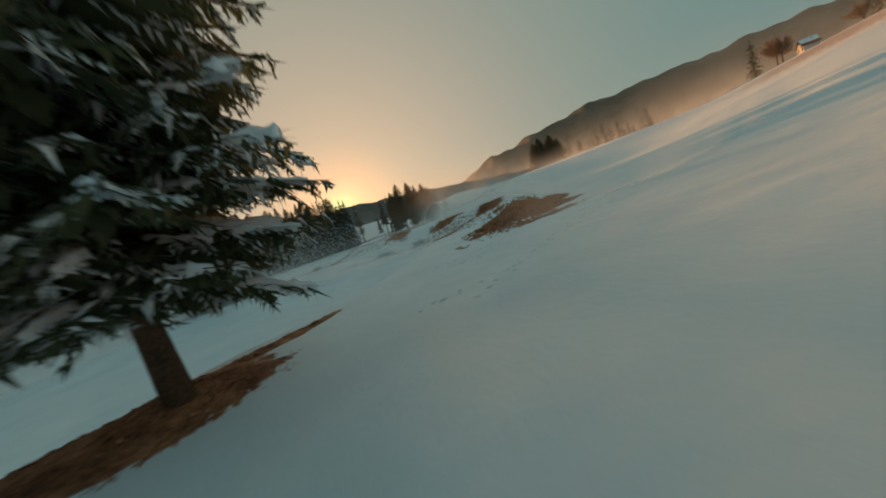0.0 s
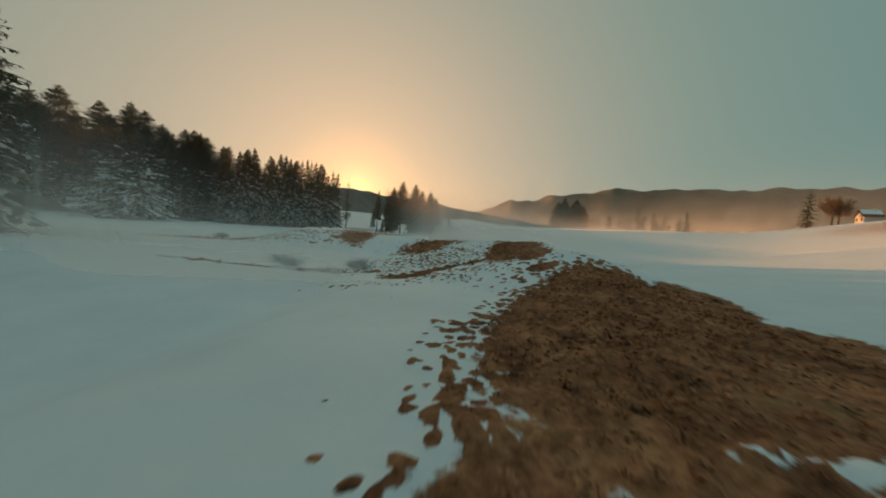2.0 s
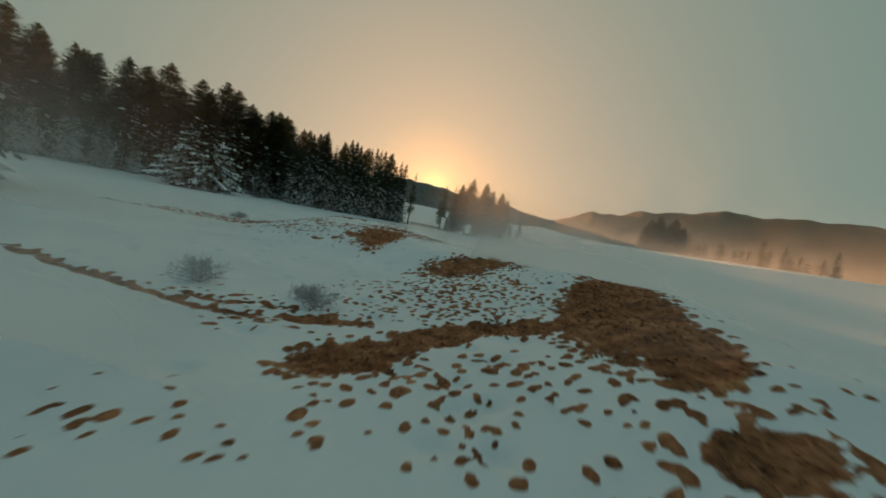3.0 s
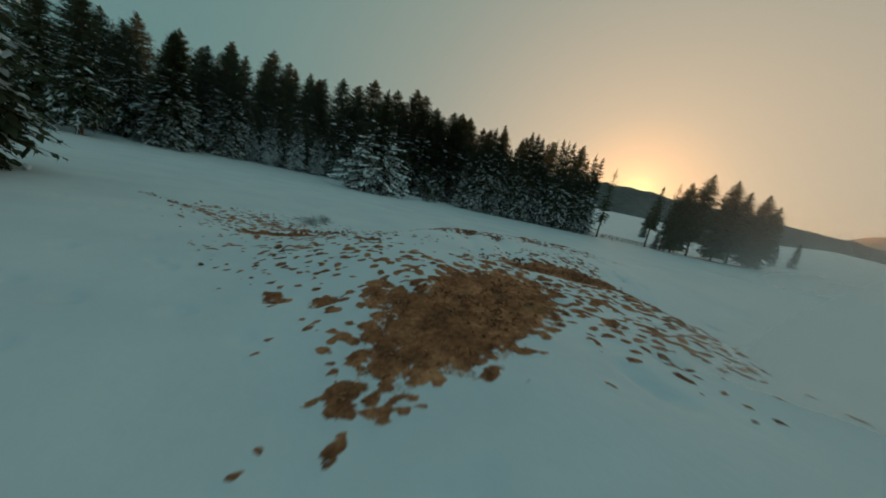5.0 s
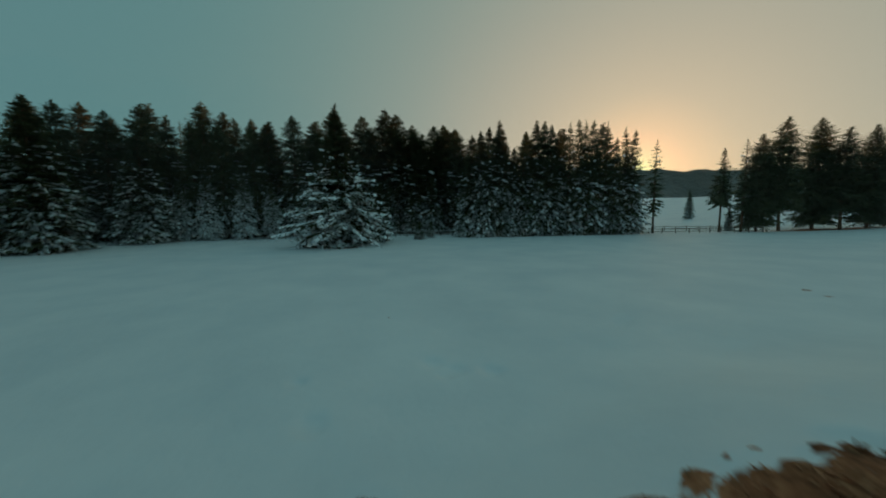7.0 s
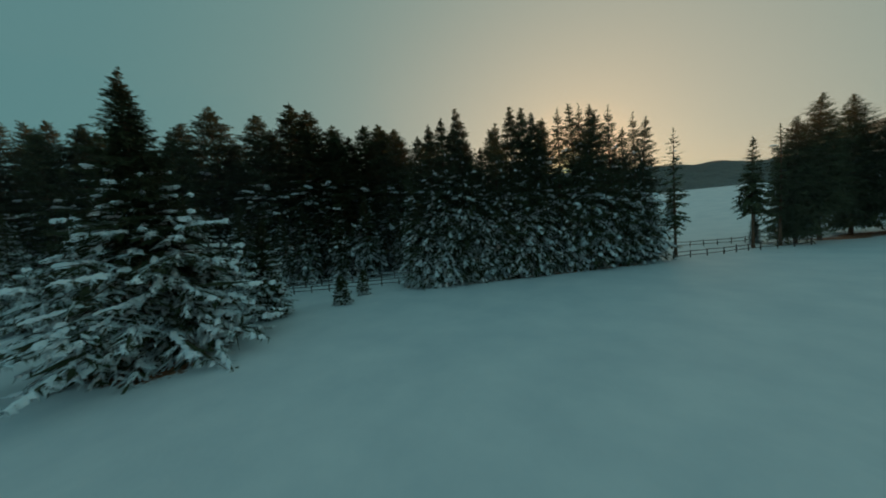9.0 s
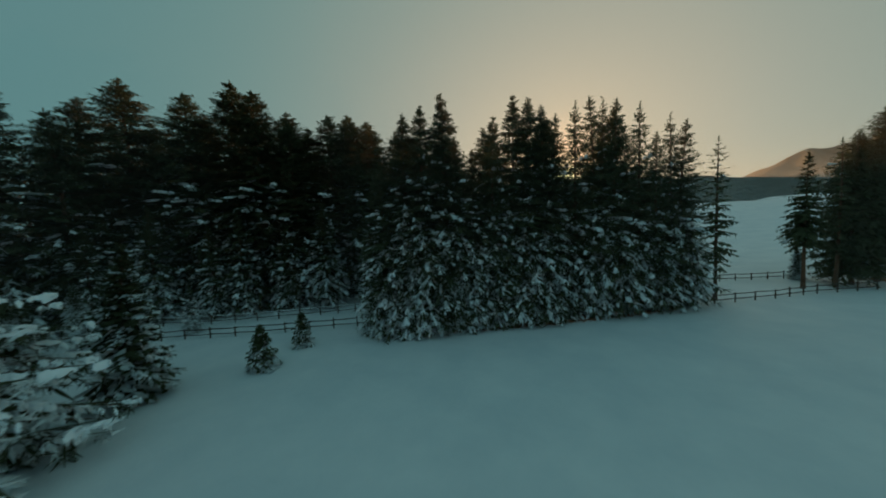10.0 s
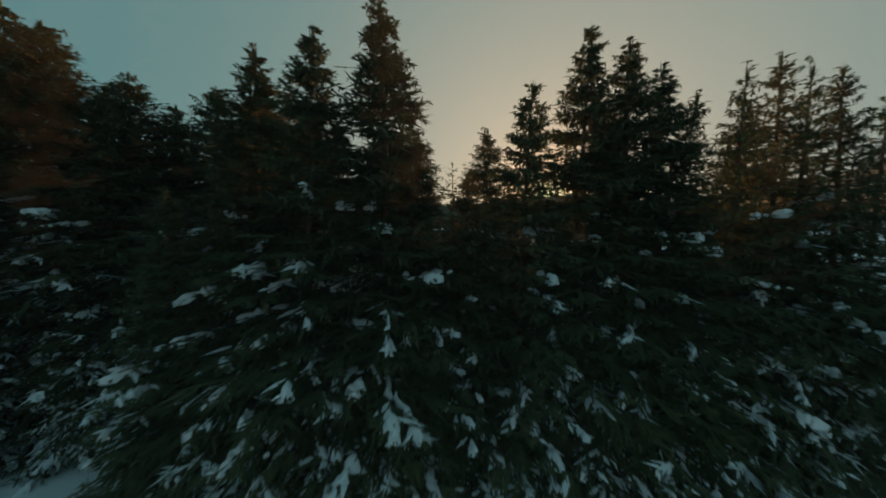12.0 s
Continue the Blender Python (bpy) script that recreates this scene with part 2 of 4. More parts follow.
def height(x, y):
    """The lie of the land."""
    x, y = np.asarray(x, float), np.asarray(y, float)
    flat = 0.35 + 0.4 * ease((y - 85) / 45) * ease((x + 75) / 35) + 0.5 * ease((-70 - x) / 30)
    far = y - 0.9 * np.maximum(0, y - 85) * ease((25 - x) / 45)
    slope = 14 * np.tanh((0.0905 * x + 0.064 * far - 4.8) / 14)
    right = 27 + 0.2 * (x - 215) - 0.08 * (y - 194)
    right = np.where(right < 24, right, 24 + 7 * np.tanh((right - 24) / 9))
    z = np.logaddexp(np.logaddexp(flat * 1.2, slope * 1.2), right * 1.2) / 1.2
    z = z + 14 * ease((y - 138) / 175) * ease((45 - x) / 70)
    near = np.exp(-((x / 120) ** 2) - ((y - 50) / 120) ** 2)
    z = z + near * (0.06 * np.sin(x * 0.21 + 1.3) * np.sin(y * 0.17 + 0.4) + 0.12 * np.sin(x * 0.07 + y * 0.05))
    z = z + (1 - near) * 1.5 * np.sin(x * 0.011 + 0.5) * np.sin(y * 0.013)
    z = z + np.maximum(crest(x, y, BANK), crest(x, y, LEDGE, 4))
    z = z - 0.35 * np.exp(-(((x + 27) / 9) ** 2) - ((y - 46) / 8) ** 2) - 0.45 * np.exp(-(((x + 7) / 6) ** 2) - ((y - 33) / 7) ** 2)
    # lower ground beyond the lip at the start
    d = -0.96 * (x + 4.2) + 0.276 * (y - 6.5)
    run = ease((-x - 0.5) / 5) * ease((30 - y) / 14)
    return z + crest(x, y, LIP) - run * 1.25 * ease((d - 0.3) / 5)


def blotch(x, y, cx, cy, rx, ry, turn):
    c, s = math.cos(radians(turn)), math.sin(radians(turn))
    u, v = ((x - cx) * c + (y - cy) * s) / rx, (-(x - cx) * s + (y - cy) * c) / ry
    return np.exp(-((u * u + v * v) ** 1.6) * 0.7)


# where the snow has melted, or the far slope is tinted as if sunlit: centre, half length, half width, turn, how far
BANK_GRASS = [
    (5.4, 21.0, 6.7, 2.9, 68, 1.0), (9.0, 21.2, 2.4, 1.4, -40, 0.8), (9.4, 24.2, 3.6, 1.5, 62, 0.9), (5.9, 14.5, 2.3, 0.95, 15, 0.8), (4.0, 13.1, 1.3, 0.3, 15, 0.6), (1.8, 15.2, 1.2, 0.7, 40, 0.7), (0.45, 12.2, 0.8, 0.28, -60, 0.56),
    (7.6, 19.6, 2.6, 1.9, 20, 0.9), (6.4, 17.2, 1.6, 0.9, 30, 0.75), (4.7, 34.4, 4.9, 1.7, 81, 0.95), (5.1, 30.3, 1.9, 0.9, 75, 0.9), (4.9, 27.3, 0.8, 0.5, 20, 0.8),
    (1.6, 32.0, 1.7, 0.8, 8, 0.85), (-0.2, 30.8, 1.5, 0.85, 50, 0.85), (-1.4, 28.7, 1.7, 0.8, 58, 0.85), (-3.3, 30.2, 1.3, 0.42, 28, 0.8),
]
HOLLOW_GRASS = [
    (-1.3, 39.9, 3.0, 1.7, 28, 0.6), (-8.6, 28.6, 5.6, 0.24, 6, 0.58), (-27.5, 39.5, 7.0, 0.3, 32, 0.45), (-6.6, 29.4, 1.0, 0.22, 12, 0.6), (-5.2, 29.1, 0.9, 0.2, 20, 0.6), (-4.9, 30.4, 0.8, 0.2, 20, 0.6),
    (-29.2, 71.2, 0.9, 0.25, 20, 0.5), (-18.6, 76.6, 2.2, 0.3, 120, 0.55), (-29.4, 58.9, 0.2, 0.1, 30, 0.45), (-22.2, 54.2, 0.5, 0.3, 30, 0.55),
]
LEDGE_GRASS = [
    (-9.0, 44.6, 3.5, 1.6, 104, 0.76), (-10.1, 43.2, 1.1, 0.7, 40, 0.6), (-12.1, 41.1, 0.4, 0.3, 30, 0.58), (-11.2, 41.9, 0.45, 0.22, 60, 0.58), (-11.1, 43.2, 0.5, 0.3, 30, 0.6), (-15.2, 45.0, 0.7, 0.24, 30, 0.6), (-14.6, 44.8, 0.5, 0.2, 30, 0.6), (-14.1, 45.6, 0.45, 0.18, 40, 0.58), (-10.1, 50.9, 2.9, 1.2, 58, 0.8), (-7.9, 52.4, 2.3, 1.0, 8, 0.78), (-22.2, 44.8, 2.6, 0.8, 48, 0.5), (-20.3, 44.4, 2.8, 0.85, 74, 0.75), (-20.3, 49.4, 3.6, 1.3, 62, 0.85),
]
WORN_EDGE = [
    (-18.7, 50.1, 2.9, 0.85, 67, 0.78), (-18.0, 54.0, 2.2, 0.6, 72, 0.76), (-17.2, 56.1, 1.4, 0.45, 40, 0.7), (-18.2, 56.8, 2.2, 0.75, 52, 0.66), (-15.9, 58.6, 1.8, 0.35, 55, 0.7), (-14.3, 62.4, 2.6, 0.3, 68, 0.65), (-15.0, 56.5, 0.9, 0.5, 15, 0.72), (-16.5, 51.5, 0.6, 0.22, 60, 0.62), (-16.5, 50.5, 0.6, 0.24, 40, 0.62),
]
FAR_GRASS_SUN_TINT = [
    # the two largest, on the far slope, paint the orange of sunlit snow
    (-4.52, 2.1, 2.7, 0.38, 80, 0.82), (-4.35, 8.45, 1.3, 0.14, 42, 0.68), (-5.35, -1.6, 2.8, 1.25, 55, 0.8), (112.0, 86.0, 82.0, 36.0, 38, 0.5), (230.0, 190.0, 90.0, 50.0, 38, 0.52),
    (-51.3, 107.3, 16.5, 2.3, 45, 0.72), (-62.6, 70.2, 4.6, 2.6, 20, 0.75), (-17.0, 145.0, 11.0, 3.0, 40, 0.7), (-24.0, 168.0, 9.0, 1.6, 15, 0.5), (-33.0, 158.0, 6.0, 1.2, -20, 0.5), (-12.0, 186.0, 12.0, 2.0, 10, 0.5),
]
# thin snow with tussocks standing through: the same, and how densely
THIN = [
    (-0.8, 35.2, 4.8, 3.4, 35, 0.5), (0.8, 28.4, 4.0, 1.2, 28, 0.46), (1.6, 26.9, 4.0, 1.9, 15, 0.28), (-2.3, 25.6, 2.4, 1.3, 20, 0.3), (-5.6, 29.6, 2.8, 1.5, 15, 0.44), (3.0, 14.8, 3.4, 1.6, 20, 0.26),
    (1.8, 20.5, 3.4, 1.0, 66, 0.42), (4.2, 27.2, 2.2, 1.5, 20, 0.44),
]
LEDGE_THIN = [
    (-10.3, 45.2, 4.4, 2.3, 95, 0.52), (-13.4, 43.4, 4.8, 2.5, 30, 0.4), (-17.5, 44.0, 5.0, 3.2, 60, 0.34), (-22.6, 43.6, 6.0, 3.0, 25, 0.44), (-7.0, 48.8, 4.0, 2.4, 110, 0.56), (-11.4, 53.6, 4.0, 2.2, 70, 0.36), (-16.7, 52.0, 3.6, 1.5, 58, 0.42),
    (-14.4, 57.5, 4.0, 1.8, 58, 0.36), (-18.8, 52.6, 4.5, 0.9, 64, 0.44), (-13.5, 48.0, 4.0, 2.6, 40, 0.16), (-24.5, 47.0, 3.6, 2.0, 30, 0.32),
]


def bare(x, y):
    """How far the snow is gone, or the far slope tinted as if sunlit, 0 to 1."""
    x, y = np.asarray(x, float), np.asarray(y, float)
    w = np.zeros_like(x)
    for *one, much in BANK_GRASS + HOLLOW_GRASS + LEDGE_GRASS + WORN_EDGE + FAR_GRASS_SUN_TINT:
        w = np.maximum(w, much * blotch(x, y, *one))
    hole = 0.4 * np.maximum(blotch(x, y, 4.2, 16.0, 0.42, 0.17, 25), blotch(x, y, 5.1, 15.95, 0.5, 0.16, 5))
    return np.clip(w - hole, 0, 1)


def thin(x, y):
    """How densely the tussocks stand through the snow, 0 to 1."""
    w = np.zeros_like(x)
    for *one, much in THIN + LEDGE_THIN:
        w = np.maximum(w, much * blotch(x, y, *one))
    return w


def paleness(x, y):
    """Where the grass is coloured paler, 0 to 1."""
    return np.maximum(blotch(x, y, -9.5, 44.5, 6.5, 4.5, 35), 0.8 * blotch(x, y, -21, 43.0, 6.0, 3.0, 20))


rng = np.random.default_rng(7)
# tracks of boots and hooves over the meadow: start, end, number
# last value: grass colour in the print, for bared grass and painted shade
STEPS = []
for x0, y0, x1, y1, k in ((-1.0, 2.1, 1.9, 3.5, 9), (1.9, 3.5, 9.0, 10.6, 17), (0.5, 1.5, 7.0, 9.5, 16), (-1.0, 7.3, -0.9, 8.3, 4), (-0.9, 8.3, 5.4, 12.1, 24), (-0.6, 8.1, 3.2, 10.6, 12), (-3.6, 7.8, -1.1, 7.7, 7), (-1.6, 7.5, 1.5, 7.2, 9), (1.3, 7.9, 3.0, 8.9, 8), (-2.0, 8.8, -0.6, 9.2, 5), (4.4, 9.4, 9.0, 14.0, 9), (4.8, 8.9, 8.6, 11.4, 7)):
    for i in range(k):
        u = (i + rng.uniform(-0.3, 0.3)) / k
        STEPS.append((x0 + (x1 - x0) * u + rng.normal(0, 0.17), y0 + (y1 - y0) * u + rng.normal(0, 0.15), rng.uniform(0.05, 0.085), rng.uniform(0.62, 1.0)))

for i in range(260):
    STEPS.append((rng.uniform(-27, 3), rng.uniform(26, 66), rng.uniform(0.22, 0.36), rng.uniform(0.0, 0.35)))


def tussock_spots():
    """Grass tussocks that stand through the thin snow: x, y, half length, half width, turn."""
    gx, gy = np.meshgrid(np.arange(-29, 9, 0.27), np.arange(12, 66, 0.27))
    x = gx.ravel() + rng.uniform(-0.14, 0.14, gx.size)
    y = gy.ravel() + rng.uniform(-0.14, 0.14, gx.size)
    d = np.maximum(thin(x, y), 0.5 * np.clip(bare(x, y) / 0.35, 0, 1))
    patchy = 0.13 * np.sin(x * 1.7 + 1.3 * np.sin(y * 1.1)) * np.sin(y * 1.9 + 1.1 * np.sin(x * 0.9))
    keep = (rng.random(x.size) < np.clip((d + patchy - 0.14) / 0.42, 0, 0.85)) & ((bare(x, y) < 0.6) | (rng.random(x.size) < 0.5))
    x, y, d = x[keep], y[keep], d[keep]
    size = (0.055 + 0.15 * d) * rng.uniform(0.6, 1.2, x.size) * np.where(rng.random(x.size) < 0.05, 1.5, 1.0)
    return np.stack([x, y, size * rng.uniform(1.0, 1.8, x.size), size, rng.uniform(0, 3.14, x.size)], 1)


TUSSOCKS = tussock_spots()
# the sledge track over the bank
TRACK = [(-16.6, 53.9), (-14.6, 51.8), (-12.9, 50.3), (-12.0, 49.7), (-11.0, 49.0)]


def axis(stops, reach):
    """Even steps between the stops, then ever longer ones out to reach."""
    out = [stops[0][0]]
    for (a, step), (b, _) in zip(stops, stops[1:]):
        out += list(np.linspace(a, b, max(2, round((b - a) / step) + 1))[1:])
    low, high, step = [], [], stops[0][1]
    v = out[0]
    while v > -reach:
        step = min(step * 1.15, 60)
        v -= step
        low.append(v)
    v, step = out[-1], stops[-1][1]
    while v < reach:
        step = min(step * 1.15, 60)
        v += step
        high.append(v)
    return np.array(low[::-1] + out + high)


def build_ground():
    xs = axis([(-68, 1.2), (-27, 0.1), (-3, 0.045), (5.4, 0.1), (9, 0.4), (15, 0.4)], 2400)
    ys = axis([(-7, 0.36), (1, 0.045), (12.4, 0.1), (60, 0.5), (66, 1.2), (122, 1.2)], 2400)
    gx, gy = np.meshgrid(xs, ys)
    x, y = gx.ravel(), gy.ravel()
    b = bare(x, y)
    z = height(x, y) + 0.09 * (1 - ease(b / 0.8))
    fine = (np.abs(x + 8) < 30) & (y > -8) & (y < 75)
    wobble = np.array([noise.noise((p * 0.9, q * 0.9, 0.3)) for p, q in zip(x[fine], y[fine])])
    z[fine] += 0.035 * wobble
    for sx, sy, r, dirt_shade in STEPS:
        i0, i1 = np.searchsorted(xs, (sx - 0.6, sx + 0.6))
        j0, j1 = np.searchsorted(ys, (sy - 0.6, sy + 0.6))
        for j in range(j0, j1):
            row = slice(j * len(xs) + i0, j * len(xs) + i1)
            g = np.exp(-((((x[row] - sx) / r) ** 2 + ((y[row] - sy) / (r * 0.8)) ** 2) ** 2.2))
            z[row] -= 0.1 * g - 0.005 * np.exp(-(((x[row] - sx) / (2 * r)) ** 2 + ((y[row] - sy) / (2 * r)) ** 2))
            # brown in the print also paints the shade of the dent
            b[row] = np.maximum(b[row], dirt_shade * 0.95 * g)
    for sx, sy, long, wide, turn in TUSSOCKS:
        i0, i1 = np.searchsorted(xs, (sx - 0.8, sx + 0.8))
        j0, j1 = np.searchsorted(ys, (sy - 0.8, sy + 0.8))
        row = (np.arange(j0, j1)[:, None] * len(xs) + np.arange(i0, i1)).ravel()
        c, q = math.cos(turn), math.sin(turn)
        u, v = ((x[row] - sx) * c + (y[row] - sy) * q) / long, ((y[row] - sy) * c - (x[row] - sx) * q) / wide
        g = np.exp(-((u * u + v * v) ** 1.5))
        z[row] += 0.05 * g
        b[row] = np.maximum(b[row], 0.78 * g)
    near = (x > -20) & (x < -6) & (y > 42) & (y < 56)
    z[near] -= crest(x[near], y[near] - 0.25, [(p, q, 0.2, 0.42) for p, q in TRACK]) + crest(x[near] + 1.1, y[near] + 0.9, [(p, q, 0.16, 0.42) for p, q in TRACK])
    nx, ny = len(xs), len(ys)
    i = (np.arange(ny - 1)[:, None] * nx + np.arange(nx - 1)).ravel()
    faces = np.stack([i, i + 1, i + nx + 1, i + nx], 1)
    me = bpy.data.meshes.new("ground")
    me.vertices.add(len(x))
    me.vertices.foreach_set("co", np.stack([x, y, z], 1).ravel())
    me.loops.add(4 * len(faces))
    me.loops.foreach_set("vertex_index", faces.ravel())
    me.polygons.add(len(faces))
    me.polygons.foreach_set("loop_start", np.arange(0, 4 * len(faces), 4))
    me.polygons.foreach_set("use_smooth", np.ones(len(faces), bool))
    me.update(calc_edges=True)
    me.attributes.new("bare", "FLOAT", "POINT").data.foreach_set("value", b)
    me.attributes.new("paleness", "FLOAT", "POINT").data.foreach_set("value", paleness(x, y))
    me.materials.append(GROUND)
    return tagged(new("ground", me), "snow-covered mountain meadow with brown grass showing through", "ground", kind="structure")


build_ground()


def rolling(name, stops, near, depth, label, seed, rough, mat):
    """A long wooded rise: its skyline by bearing (degrees right of +y) and height in degrees, seen from the meadow at the given distance."""
    az = np.arange(stops[0][0], stops[-1][0] + 0.01, 0.4)
    el = np.interp(az, [s[0] for s in stops], [s[1] for s in stops])
    ell = np.array([noise.noise((a * 0.35, seed, 0)) for a in az]) * 0.18 * rough + np.array([noise.noise((a * 1.9, seed, 4)) for a in az]) * 0.07 * rough
    back = np.linspace(0, 1, 28)
    verts = []
    for u in back:
        r = near + depth * u
        rise = ease(np.sin(min(u * 1.25, 1.0) * math.pi / 2)) if u < 0.8 else 1.0 - (u - 0.8) * 0.6
        for a, e, w in zip(az, el, ell):
            crest = (near + depth * 0.8) * math.tan(radians(e + w))
            wob = noise.noise((a * 0.5, u * 6, seed)) * 0.06 * crest * math.sin(u * math.pi)
            rr = r + near * 0.05 * noise.noise((a * 0.3, u * 3, seed + 9))
            verts.append((rr * math.sin(radians(a)), 25 + rr * math.cos(radians(a)), -4 + (crest + 6) * rise + wob))
    k = len(az)
    faces = [(i * k + j, i * k + j + 1, (i + 1) * k + j + 1, (i + 1) * k + j) for i in range(len(back) - 1) for j in range(k - 1)]
    return tagged(new(name, mesh_of(name, np.array(verts), faces, mat, True)), label, "hill", kind="structure")


HILL = [(-70, 3.0), (-45, 4.2), (-30, 5.0), (-23, 6.1), (-20, 6.05), (-18, 5.85), (-16, 5.6), (-12, 5.4), (-9, 5.1), (-4, 4.7), (1, 4.25), (6, 3.6), (12, 2.8), (25, 2.6), (40, 2.4)]
MOUNTAIN = [(-60, 2), (-20, 2.4), (2, 3.2), (5, 4.6), (8.5, 6.0), (12, 6.0), (15, 6.9), (19, 7.3), (24, 7.9), (33, 7.9), (43, 7.9), (50, 7.6), (54, 7.4), (65, 7.8), (80, 9.5), (100, 8), (140, 5)]
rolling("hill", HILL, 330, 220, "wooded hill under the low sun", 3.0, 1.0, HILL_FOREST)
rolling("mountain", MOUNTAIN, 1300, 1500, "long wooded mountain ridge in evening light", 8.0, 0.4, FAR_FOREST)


# ---- spruces ----
def kite(root, tip, wide, up):
    """Four points of a flat pointed spray from root to tip."""
    way = tip - root
    side = np.cross(way, up)
    side *= wide / (np.linalg.norm(side) + 1e-9)
    mid = root + way * 0.45
    return np.array([root, mid + side, tip, mid - side])


def spike(root, tip, wide, up):
    """Three points of a short shoot from root to tip."""
    way = tip - root
    side = np.cross(way, up)
    side *= wide / (np.linalg.norm(side) + 1e-9)
    return np.array([root + way * 0.15 + side, tip, root + way * 0.15 - side])


